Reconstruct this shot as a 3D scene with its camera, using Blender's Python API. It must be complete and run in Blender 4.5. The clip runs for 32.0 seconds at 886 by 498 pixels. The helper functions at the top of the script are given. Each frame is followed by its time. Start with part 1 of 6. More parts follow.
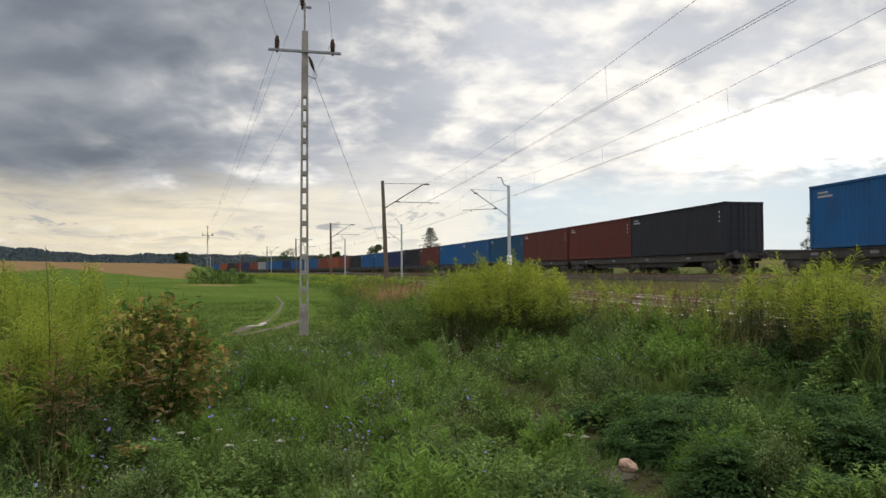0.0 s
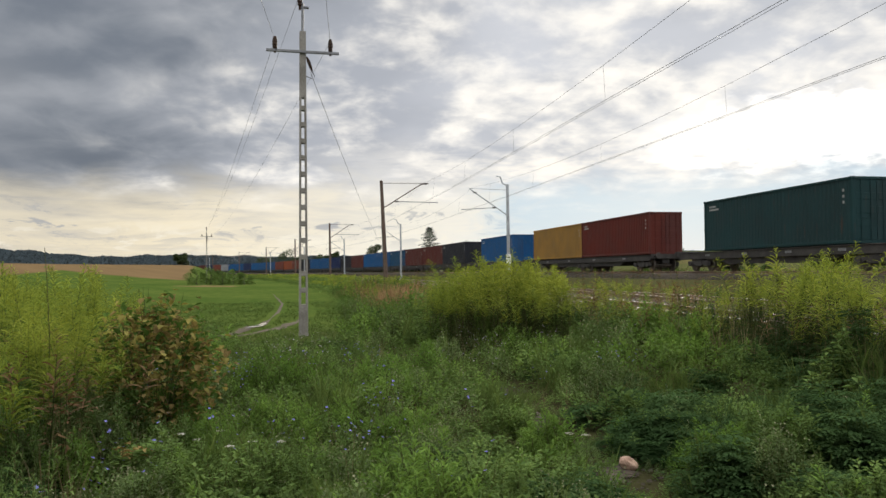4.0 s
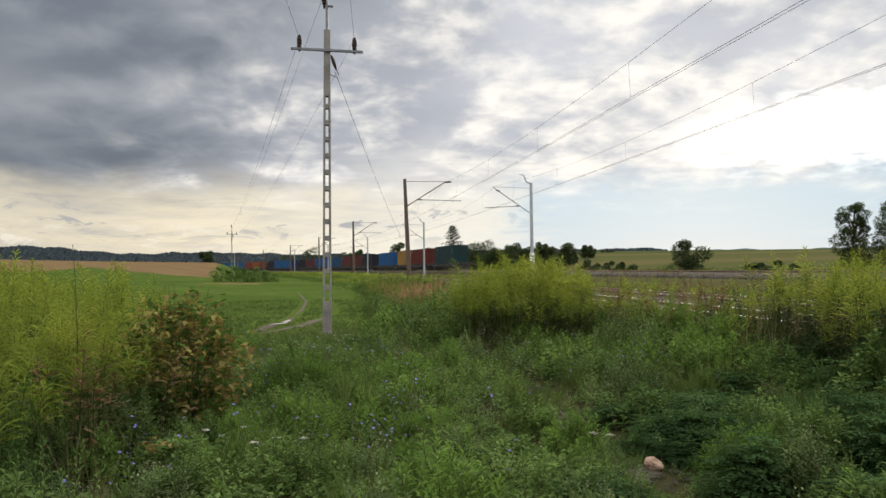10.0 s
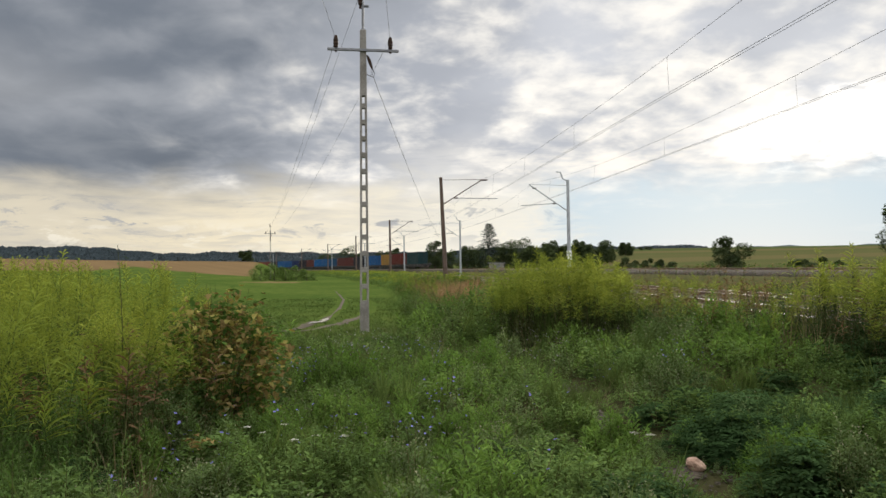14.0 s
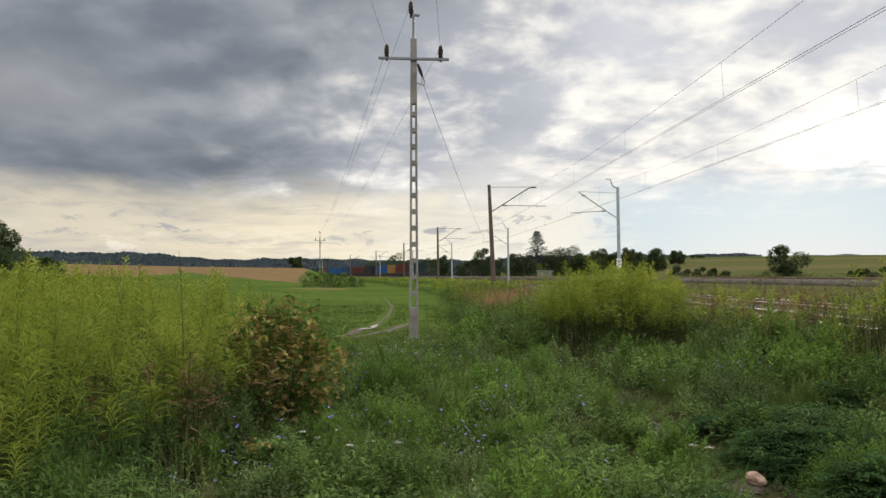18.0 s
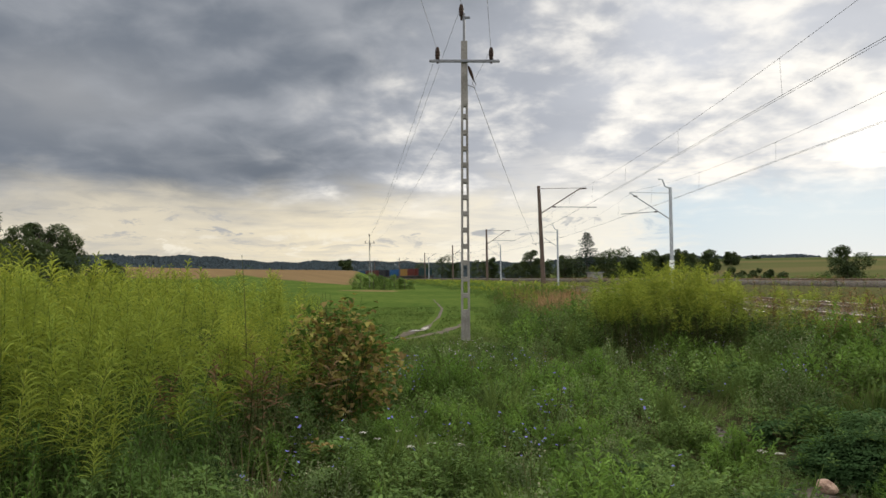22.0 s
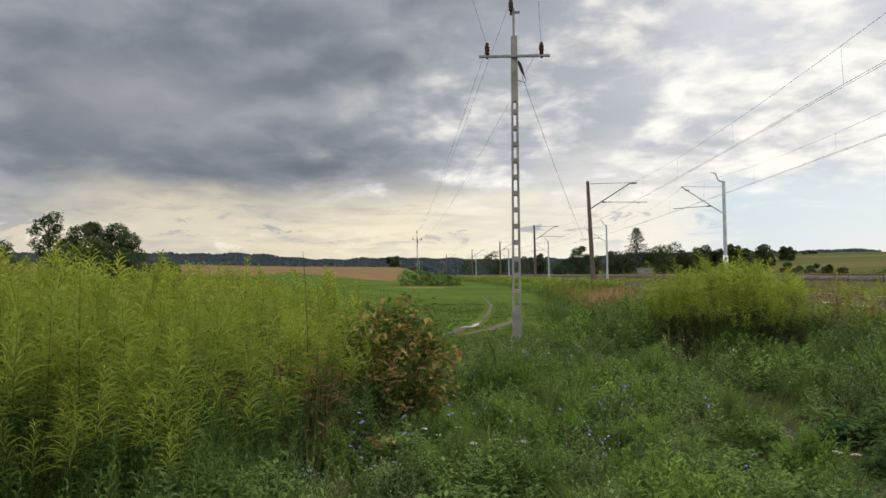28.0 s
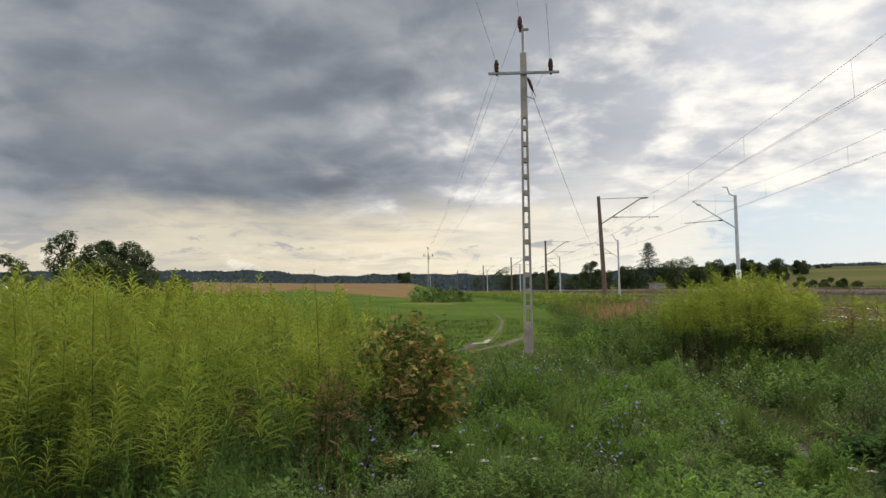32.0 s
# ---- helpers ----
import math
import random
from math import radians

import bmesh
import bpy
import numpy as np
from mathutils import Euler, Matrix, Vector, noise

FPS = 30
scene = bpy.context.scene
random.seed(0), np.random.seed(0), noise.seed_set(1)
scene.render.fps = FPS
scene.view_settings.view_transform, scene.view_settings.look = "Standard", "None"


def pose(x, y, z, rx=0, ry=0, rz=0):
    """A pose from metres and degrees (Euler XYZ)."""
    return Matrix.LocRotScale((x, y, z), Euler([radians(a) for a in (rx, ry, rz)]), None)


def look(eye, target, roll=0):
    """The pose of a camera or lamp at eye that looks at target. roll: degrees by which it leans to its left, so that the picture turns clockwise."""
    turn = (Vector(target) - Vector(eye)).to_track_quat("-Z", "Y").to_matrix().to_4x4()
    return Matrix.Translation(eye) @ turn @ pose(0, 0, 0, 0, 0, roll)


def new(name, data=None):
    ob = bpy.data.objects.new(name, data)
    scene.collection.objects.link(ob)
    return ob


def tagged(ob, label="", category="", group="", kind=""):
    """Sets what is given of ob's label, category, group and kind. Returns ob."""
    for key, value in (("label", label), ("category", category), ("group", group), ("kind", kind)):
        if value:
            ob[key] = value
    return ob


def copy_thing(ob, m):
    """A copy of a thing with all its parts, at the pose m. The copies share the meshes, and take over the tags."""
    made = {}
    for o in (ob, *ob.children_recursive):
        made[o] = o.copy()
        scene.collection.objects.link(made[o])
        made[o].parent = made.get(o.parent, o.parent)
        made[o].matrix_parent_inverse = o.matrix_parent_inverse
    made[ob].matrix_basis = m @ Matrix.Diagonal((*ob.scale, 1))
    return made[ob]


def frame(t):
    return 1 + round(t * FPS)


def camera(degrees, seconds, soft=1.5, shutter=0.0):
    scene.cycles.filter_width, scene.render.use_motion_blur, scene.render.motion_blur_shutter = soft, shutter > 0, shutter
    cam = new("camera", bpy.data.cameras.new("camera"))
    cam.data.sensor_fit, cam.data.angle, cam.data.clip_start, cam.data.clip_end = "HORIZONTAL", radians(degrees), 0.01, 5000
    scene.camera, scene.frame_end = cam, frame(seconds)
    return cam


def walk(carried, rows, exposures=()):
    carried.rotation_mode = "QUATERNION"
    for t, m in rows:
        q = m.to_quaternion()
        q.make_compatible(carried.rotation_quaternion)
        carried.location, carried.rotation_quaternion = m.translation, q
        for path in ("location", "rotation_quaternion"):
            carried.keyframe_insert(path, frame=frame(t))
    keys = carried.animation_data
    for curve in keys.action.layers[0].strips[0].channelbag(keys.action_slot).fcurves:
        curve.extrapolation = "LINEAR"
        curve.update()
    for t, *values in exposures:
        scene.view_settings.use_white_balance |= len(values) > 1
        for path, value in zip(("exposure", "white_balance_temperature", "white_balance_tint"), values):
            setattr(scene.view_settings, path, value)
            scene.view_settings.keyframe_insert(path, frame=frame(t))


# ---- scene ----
# camera and its path
PATH = [
    (0, (0.000, -0.000, 1.600), (1.758, 9.840, 1.903), -0.08),
    (0.5, (-0.001, -0.004, 1.599), (1.760, 9.835, 1.897), -0.03),
    (1, (0.001, -0.002, 1.601), (1.792, 9.831, 1.903), -0.31),
    (1.5, (0.001, -0.009, 1.602), (1.813, 9.820, 1.917), -0.59),
    (2, (-0.001, -0.010, 1.597), (1.821, 9.817, 1.923), -0.59),
    (2.5, (0.000, -0.013, 1.600), (1.814, 9.816, 1.927), -0.55),
    (3, (-0.002, -0.010, 1.601), (1.810, 9.819, 1.920), -0.37),
    (3.5, (0.000, -0.005, 1.600), (1.808, 9.826, 1.903), -0.43),
    (5.5, (-0.002, 0.000, 1.600), (1.578, 9.870, 1.885), -0.44),
    (6, (-0.009, -0.008, 1.600), (1.555, 9.865, 1.891), -0.43),
    (6.5, (-0.008, -0.003, 1.599), (1.547, 9.871, 1.886), -0.38),
    (7, (-0.005, -0.004, 1.596), (1.540, 9.872, 1.884), -0.31),
    (7.5, (-0.003, 0.003, 1.598), (1.527, 9.881, 1.881), -0.18),
    (8, (-0.005, 0.002, 1.598), (1.501, 9.884, 1.887), -0.22),
    (8.5, (-0.002, 0.005, 1.597), (1.495, 9.888, 1.887), -0.18),
    (9, (0.000, 0.009, 1.598), (1.490, 9.893, 1.887), -0.27),
    (9.5, (-0.002, 0.016, 1.596), (1.479, 9.901, 1.878), -0.23),
    (10, (-0.000, 0.021, 1.595), (1.465, 9.909, 1.870), -0.27),
    (10.5, (0.001, 0.022, 1.595), (1.454, 9.912, 1.866), -0.34),
    (11, (-0.000, 0.024, 1.597), (1.432, 9.917, 1.865), -0.33),
    (11.5, (-0.004, 0.018, 1.603), (1.375, 9.919, 1.858), -0.29),
    (12, (-0.009, 0.023, 1.601), (1.284, 9.936, 1.846), -0.39),
    (12.5, (-0.012, 0.019, 1.602), (1.213, 9.941, 1.847), -0.39),
    (13, (-0.012, 0.023, 1.599), (1.134, 9.954, 1.853), -0.29),
    (13.5, (-0.010, 0.026, 1.597), (1.052, 9.966, 1.851), -0.41),
    (14, (-0.009, 0.026, 1.598), (0.978, 9.974, 1.852), -0.48),
    (14.5, (-0.012, 0.024, 1.598), (0.919, 9.977, 1.852), -0.47),
    (16.5, (-0.013, 0.025, 1.599), (0.666, 9.997, 1.901), -0.66),
    (17, (-0.018, 0.021, 1.602), (0.593, 9.998, 1.919), -0.48),
    (17.5, (-0.043, 0.022, 1.601), (0.479, 10.003, 1.940), -0.27),
    (18, (-0.060, 0.021, 1.601), (0.298, 10.008, 1.956), -0.14),
    (18.5, (-0.063, 0.023, 1.600), (0.164, 10.013, 1.974), -0.06),
    (19, (-0.069, 0.024, 1.603), (0.053, 10.016, 1.988), -0.19),
    (19.5, (-0.075, 0.026, 1.599), (-0.047, 10.018, 1.989), -0.26),
    (20, (-0.082, 0.028, 1.601), (-0.140, 10.021, 1.991), -0.27),
    (20.5, (-0.095, 0.025, 1.601), (-0.216, 10.017, 1.994), -0.18),
    (21, (-0.110, 0.028, 1.600), (-0.299, 10.019, 1.989), -0.22),
    (21.5, (-0.126, 0.026, 1.599), (-0.374, 10.016, 1.984), -0.30),
    (22, (-0.143, 0.024, 1.601), (-0.427, 10.012, 1.986), -0.24),
    (22.5, (-0.155, 0.026, 1.597), (-0.414, 10.016, 1.984), -0.23),
    (23, (-0.172, 0.024, 1.602), (-0.495, 10.012, 1.972), -0.27),
    (23.5, (-0.187, 0.028, 1.601), (-0.614, 10.012, 1.970), -0.30),
    (24, (-0.201, 0.033, 1.603), (-0.716, 10.012, 1.974), -0.24),
    (24.5, (-0.210, 0.041, 1.600), (-0.786, 10.017, 1.967), -0.23),
    (25, (-0.221, 0.042, 1.601), (-0.863, 10.014, 1.977), -0.30),
    (25.5, (-0.227, 0.046, 1.601), (-0.923, 10.015, 1.979), -0.34),
    (27.5, (-0.245, 0.034, 1.597), (-1.108, 9.991, 1.935), -0.30),
    (28, (-0.246, 0.034, 1.600), (-1.152, 9.987, 1.942), -0.42),
    (28.5, (-0.239, 0.025, 1.599), (-1.159, 9.977, 1.942), -0.93),
    (29, (-0.239, 0.030, 1.598), (-1.165, 9.981, 1.953), -0.90),
    (29.5, (-0.235, 0.033, 1.599), (-1.182, 9.980, 1.984), -0.96),
    (30, (-0.237, 0.028, 1.601), (-1.194, 9.973, 2.019), -0.90),
    (30.5, (-0.240, 0.019, 1.603), (-1.219, 9.960, 2.065), -0.75),
    (31, (-0.241, 0.020, 1.603), (-1.252, 9.957, 2.097), -0.79),
    (31.5, (-0.241, 0.019, 1.602), (-1.270, 9.952, 2.130), -0.81),
    (32, (-0.237, 0.017, 1.606), (-1.287, 9.947, 2.163), -0.74),
]
cam = camera(61.04, 32.0)
walk(cam, [(t, look(e, g, r)) for t, e, g, r in PATH])

# world: cloudy evening sky with the sun behind broken cloud, ahead and to the east of the line
class Nodes:
    """Short way to write node arithmetic in one tree."""

    def __init__(self, tree):
        self.t = tree
        tree.nodes.clear()

    def add(self, kind):
        return self.t.nodes.new(kind)

    def put(self, socket, value):
        if isinstance(value, bpy.types.NodeSocket):
            self.t.links.new(value, socket)
        else:
            socket.default_value = value

    def m(self, op, a, b=0.0, c=0.0, clamp=False):
        n = self.add("ShaderNodeMath")
        n.operation, n.use_clamp = op, clamp
        for i, v in enumerate((a, b, c)):
            self.put(n.inputs[i], v)
        return n.outputs[0]

    def ramp(self, v, lo, hi, to0=0.0, to1=1.0):
        n = self.add("ShaderNodeMapRange")
        n.interpolation_type = "SMOOTHSTEP"
        for i, x in enumerate((v, lo, hi, to0, to1)):
            self.put(n.inputs[i], x)
        return n.outputs[0]

    def mix(self, f, a, b, blend="MIX"):
        n = self.add("ShaderNodeMix")
        n.data_type, n.blend_type = "RGBA", blend
        self.put(n.inputs[0], f)
        for s, v in ((n.inputs[6], a), (n.inputs[7], b)):
            self.put(s, v if isinstance(v, bpy.types.NodeSocket) else (*v, 1.0))
        return n.outputs[2]

    def noise(self, vec, scale, detail=4.0, rough=0.55, warp=0.0):
        n = self.add("ShaderNodeTexNoise")
        if vec is not None:
            self.put(n.inputs["Vector"], vec)
        n.inputs["Scale"].default_value, n.inputs["Detail"].default_value = scale, detail
        n.inputs["Roughness"].default_value, n.inputs["Distortion"].default_value = rough, warp
        return n.outputs["Fac"]

    def vec(self, x, y, z):
        n = self.add("ShaderNodeCombineXYZ")
        for i, v in enumerate((x, y, z)):
            self.put(n.inputs[i], v)
        return n.outputs[0]

    def gauss(self, v, centre, width):
        d = self.m("DIVIDE", self.m("SUBTRACT", v, centre), width)
        return self.m("EXPONENT", self.m("MULTIPLY", self.m("MULTIPLY", d, d), -1.0))


SUN_AZ, SUN_EL = 27.0, 15.0  # degrees right of +y, degrees up


def make_sky():
    w = bpy.data.worlds.new("sky")
    scene.world = w
    w.use_nodes = True
    g = Nodes(w.node_tree)
    co = g.add("ShaderNodeTexCoord").outputs["Generated"]
    sep = g.add("ShaderNodeSeparateXYZ")
    g.put(sep.inputs[0], co)
    x, y, z = sep.outputs
    az = g.m("MULTIPLY", g.m("ARCTAN2", x, y), 180 / math.pi)
    el = g.m("MULTIPLY", g.m("ARCSINE", z), 180 / math.pi)
    # cloud layers in perspective: cells shrink and flatten towards the horizon
    k = g.m("DIVIDE", 1.0, g.m("ADD", g.m("MAXIMUM", z, 0.0), 0.28))
    deck = g.vec(g.m("MULTIPLY", x, k), g.m("MULTIPLY", y, k), 0.7)
    flat = g.vec(g.m("MULTIPLY", az, 0.05), g.m("MULTIPLY", el, 0.42), 5.1)
    lump = g.noise(deck, 1.9, 3, 0.45, 0.2)
    cells = g.noise(deck, 5.2, 5, 0.50, 0.25)
    tufts = g.noise(deck, 13.0, 4, 0.55, 0.2)
    streak = g.noise(flat, 1.5, 6, 0.60, 0.4)
    puff = g.noise(g.vec(g.m("MULTIPLY", az, 0.16), g.m("MULTIPLY", el, 0.55), 9.0), 1.5, 6, 0.62, 0.6)
    broken = g.m("ADD", g.m("MULTIPLY", cells, 0.72), g.m("MULTIPLY", tufts, 0.28))
    # clear sky behind the clouds
    sky = g.add("ShaderNodeTexSky")
    sky.sky_type, sky.sun_disc = "NISHITA", False
    sky.sun_elevation, sky.sun_rotation = radians(SUN_EL), radians(SUN_AZ)
    clear = g.mix(1.0, sky.outputs[0], (0.10, 0.10, 0.10), "MULTIPLY")
    clear = g.mix(0.94, clear, (0.50, 0.66, 0.79))
    # broken grey cloud lit from behind, brighter towards the sun
    glow = g.m("MULTIPLY", g.gauss(az, 36.0, 26.0), g.gauss(el, 10.0, 10.0))
    lit = g.ramp(g.m("ADD", broken, g.m("MULTIPLY", glow, 0.10)), 0.44, 0.74)
    shade = g.mix(g.ramp(lump, 0.34, 0.62), (0.62, 0.64, 0.69), (0.40, 0.425, 0.48))
    shade = g.mix(g.m("MULTIPLY", glow, 0.5), shade, (0.86, 0.87, 0.89))
    east = g.mix(lit, shade, (1.13, 1.08, 0.99))
    core = g.m("MULTIPLY", g.gauss(az, 38.0, 13.0), g.gauss(g.m("ADD", el, g.m("MULTIPLY", g.m("SUBTRACT", tufts, 0.5), 6.0)), 9.3, 2.9))
    east = g.mix(g.ramp(core, 0.22, 0.85), east, (1.5, 1.44, 1.34))
    rim = g.m("MULTIPLY", g.gauss(g.m("ADD", el, g.m("MULTIPLY", g.m("SUBTRACT", cells, 0.5), 3.0)), 8.2, 1.1), g.gauss(az, 17.0, 11.0))
    east = g.mix(g.m("MULTIPLY", g.ramp(streak, 0.36, 0.56), g.m("MULTIPLY", rim, 0.9)), east, (1.12, 1.06, 0.95))
    # towards the horizon: warm cream to the north, thin blue with white veils below the sun
    cream = g.mix(g.ramp(streak, 0.26, 0.52), (0.65, 0.605, 0.52), (0.93, 0.82, 0.60))
    cream = g.mix(g.m("MULTIPLY", g.ramp(g.m("ADD", az, g.m("MULTIPLY", streak, 12.0)), -10.0, 22.0), 0.75), cream, (0.92, 0.91, 0.86))
    small = g.m("MULTIPLY", g.ramp(puff, 0.56, 0.63), g.gauss(el, 3.6, 1.3))
    cream = g.mix(g.m("MULTIPLY", small, 0.85), cream, (0.42, 0.43, 0.45))
    cream = g.mix(g.ramp(az, -6.0, -30.0, 0.0, 0.5), cream, (0.50, 0.48, 0.44))
    veil = g.m("MULTIPLY", g.ramp(puff, 0.50, 0.40), g.gauss(el, 2.4, 1.0))
    cream = g.mix(g.m("MULTIPLY", veil, 0.6), cream, (0.98, 0.92, 0.78))
    blue = g.mix(g.ramp(streak, 0.54, 0.84), clear, (0.98, 0.96, 0.90))
    low = g.mix(g.ramp(g.m("ADD", az, g.m("MULTIPLY", g.m("SUBTRACT", puff, 0.5), 10.0)), 11.0, 18.0), cream, blue)
    sink = g.m("ADD", el, g.m("MULTIPLY", g.m("SUBTRACT", cells, 0.5), 5.0))
    east = g.mix(g.ramp(sink, 8.0, 4.6), east, low)
    # the heavy dark cloud to the north-west with its ragged base
    dark = g.mix(g.ramp(g.m("ADD", g.m("MULTIPLY", lump, 0.55), g.m("MULTIPLY", cells, 0.45)), 0.36, 0.62), (0.182, 0.208, 0.250), (0.37, 0.39, 0.425))
    pale = g.m("MULTIPLY", g.gauss(g.m("ADD", az, g.m("MULTIPLY", cells, 14.0)), -22.0, 7.0), g.gauss(el, 12.5, 2.6))
    dark = g.mix(g.m("MULTIPLY", pale, 0.55), dark, (0.42, 0.425, 0.435))
    belly = g.m("MULTIPLY", g.gauss(el, 8.2, 2.0), g.gauss(az, -16.0, 11.0))
    dark = g.mix(g.m("MULTIPLY", belly, 0.55), dark, (0.150, 0.172, 0.205))
    base = g.m("ADD", g.m("ADD", el, g.m("MULTIPLY", g.m("SUBTRACT", puff, 0.5), 2.2)), g.m("MULTIPLY", g.m("SUBTRACT", lump, 0.5), 7.0))
    west = g.mix(g.ramp(base, 3.4, 7.4), cream, dark)
    wob = g.m("MULTIPLY", g.m("SUBTRACT", g.m("ADD", g.m("MULTIPLY", lump, 0.55), g.m("MULTIPLY", cells, 0.45)), 0.5), 30.0)
    edge = g.m("ADD", g.m("MULTIPLY", g.m("SUBTRACT", el, 7.0), 0.85), -11.0)
    side = g.ramp(g.m("SUBTRACT", g.m("ADD", az, wob), edge), -9.0, 13.0)
    c = g.mix(side, west, east)
    # overhead and behind, the cloud thins to bright broken white
    back = g.ramp(g.m("ABSOLUTE", g.m("SUBTRACT", az, 5.0)), 62.0, 100.0)
    c = g.mix(back, c, g.mix(g.ramp(broken, 0.40, 0.60), (0.72, 0.77, 0.85), (1.38, 1.39, 1.39)))
    c = g.mix(g.ramp(el, 26.0, 55.0), c, g.mix(g.ramp(broken, 0.40, 0.60), (1.7, 1.8, 1.95), (2.9, 2.9, 2.85)))
    bg = g.add("ShaderNodeBackground")
    g.put(bg.inputs[0], c)
    bg.inputs[1].default_value = 1.0
    out = g.add("ShaderNodeOutputWorld")
    g.put(out.inputs[0], bg.outputs[0])


make_sky()
sun = new("sun", bpy.data.lights.new("sun", "SUN"))
sun.data.energy, sun.data.angle, sun.data.color = 2.4, radians(12), (1.0, 0.93, 0.82)
a, e = radians(SUN_AZ), radians(SUN_EL + 6)
sun.matrix_world = look((200 * math.sin(a) * math.cos(e), 200 * math.cos(a) * math.cos(e), 200 * math.sin(e)), (0, 0, 0))
scene.view_settings.exposure = 0.0

# materials
def material(name, build):
    m = bpy.data.materials.new(name)
    m.use_nodes = True
    g = Nodes(m.node_tree)
    out = g.add("ShaderNodeOutputMaterial")
    g.put(out.inputs[0], build(g))
    return m


def surface(g, colour, rough=0.7, metal=0.0, bump=None, strength=0.3, dist=0.01, spec=0.4):
    b = g.add("ShaderNodeBsdfPrincipled")
    g.put(b.inputs["Base Color"], colour if isinstance(colour, bpy.types.NodeSocket) else (*colour, 1))
    g.put(b.inputs["Roughness"], rough)
    g.put(b.inputs["Metallic"], metal)
    b.inputs["Specular IOR Level"].default_value = spec
    if bump is not None:
        n = g.add("ShaderNodeBump")
        n.inputs["Strength"].default_value, n.inputs["Distance"].default_value = strength, dist
        g.put(n.inputs["Height"], bump)
        g.put(b.inputs["Normal"], n.outputs[0])
    return b.outputs[0]


def spot(g):
    return g.add("ShaderNodeTexCoord").outputs["Object"]


def leafy(name, one, two, glow=0.45, patch=None):
    """Leaves: colour varies from leaf to leaf and over metres, with dark blotches for shade between lumps; light shines
    through.
    """

    def build(g):
        geo = g.add("ShaderNodeNewGeometry")
        r = geo.outputs["Random Per Island"]
        c = g.mix(r, tuple(v * 0.74 for v in one), tuple(v * 1.12 for v in two))
        wide = g.noise(geo.outputs["Position"], 0.55, 3)
        clump = g.noise(geo.outputs["Position"], 2.6, 3)
        c = g.mix(g.ramp(wide, 0.35, 0.68), c, patch or tuple(v * 0.72 for v in one))
        # blotches vary the tone and also paint dark hollows between lumps
        c = g.mix(g.ramp(clump, 0.60, 0.42, 0.0, 0.55), c, tuple(v * 0.52 for v in one))
        d = g.add("ShaderNodeBsdfDiffuse")
        g.put(d.inputs[0], c)
        s = d.outputs[0]
        t = g.add("ShaderNodeBsdfTranslucent")
        g.put(t.inputs[0], g.mix(1.0, c, (1.2, 1.15, 0.85), "MULTIPLY"))
        mix = g.add("ShaderNodeMixShader")
        mix.inputs[0].default_value = glow * 0.7
        g.put(mix.inputs[1], s)
        g.put(mix.inputs[2], t.outputs[0])
        return mix.outputs[0]

    return material(name, build)


def plain(name, one, two, scale=4.0, rough=0.7, metal=0.0, bump=0.2, dist=0.01, spec=0.4, rand=0.0):
    """Two tones mixed by noise at two scales, with fine relief."""

    def build(g):
        p = spot(g)
        n = g.m("ADD", g.m("MULTIPLY", g.noise(p, scale, 5), 0.6), g.m("MULTIPLY", g.noise(p, scale * 9, 3), 0.4))
        c = g.mix(g.ramp(n, 0.35, 0.65), one, two)
        if rand:
            r = g.add("ShaderNodeObjectInfo").outputs["Random"]
            c = g.mix(g.m("MULTIPLY", r, rand), c, tuple(v * 0.55 for v in one))
        return surface(g, c, rough, metal, n, bump, dist, spec)

    return material(name, build)


def paint(name, colour):
    """Container paint: faded, with rust streaks that run down and dents."""

    def build(g):
        p = spot(g)
        sep = g.add("ShaderNodeSeparateXYZ")
        g.put(sep.inputs[0], p)
        wide = g.noise(p, 0.7, 4)
        c = g.mix(g.ramp(wide, 0.3, 0.7), tuple(v * 0.72 for v in colour), tuple(v * 1.0 for v in colour))
        run = g.noise(g.vec(g.m("MULTIPLY", sep.outputs[0], 5.0), g.m("MULTIPLY", sep.outputs[1], 5.0), g.m("MULTIPLY", sep.outputs[2], 0.5)), 1.2, 5)
        c = g.mix(g.ramp(run, 0.62, 0.78, 0.0, 0.6), c, (0.09, 0.035, 0.018))
        r = g.add("ShaderNodeObjectInfo").outputs["Random"]
        c = g.mix(g.m("MULTIPLY", r, 0.25), c, (0.05, 0.05, 0.05))
        return surface(g, c, g.ramp(wide, 0.3, 0.7, 0.55, 0.75), 0.0, wide, 0.25, 0.02, 0.15)

    return material(name, build)


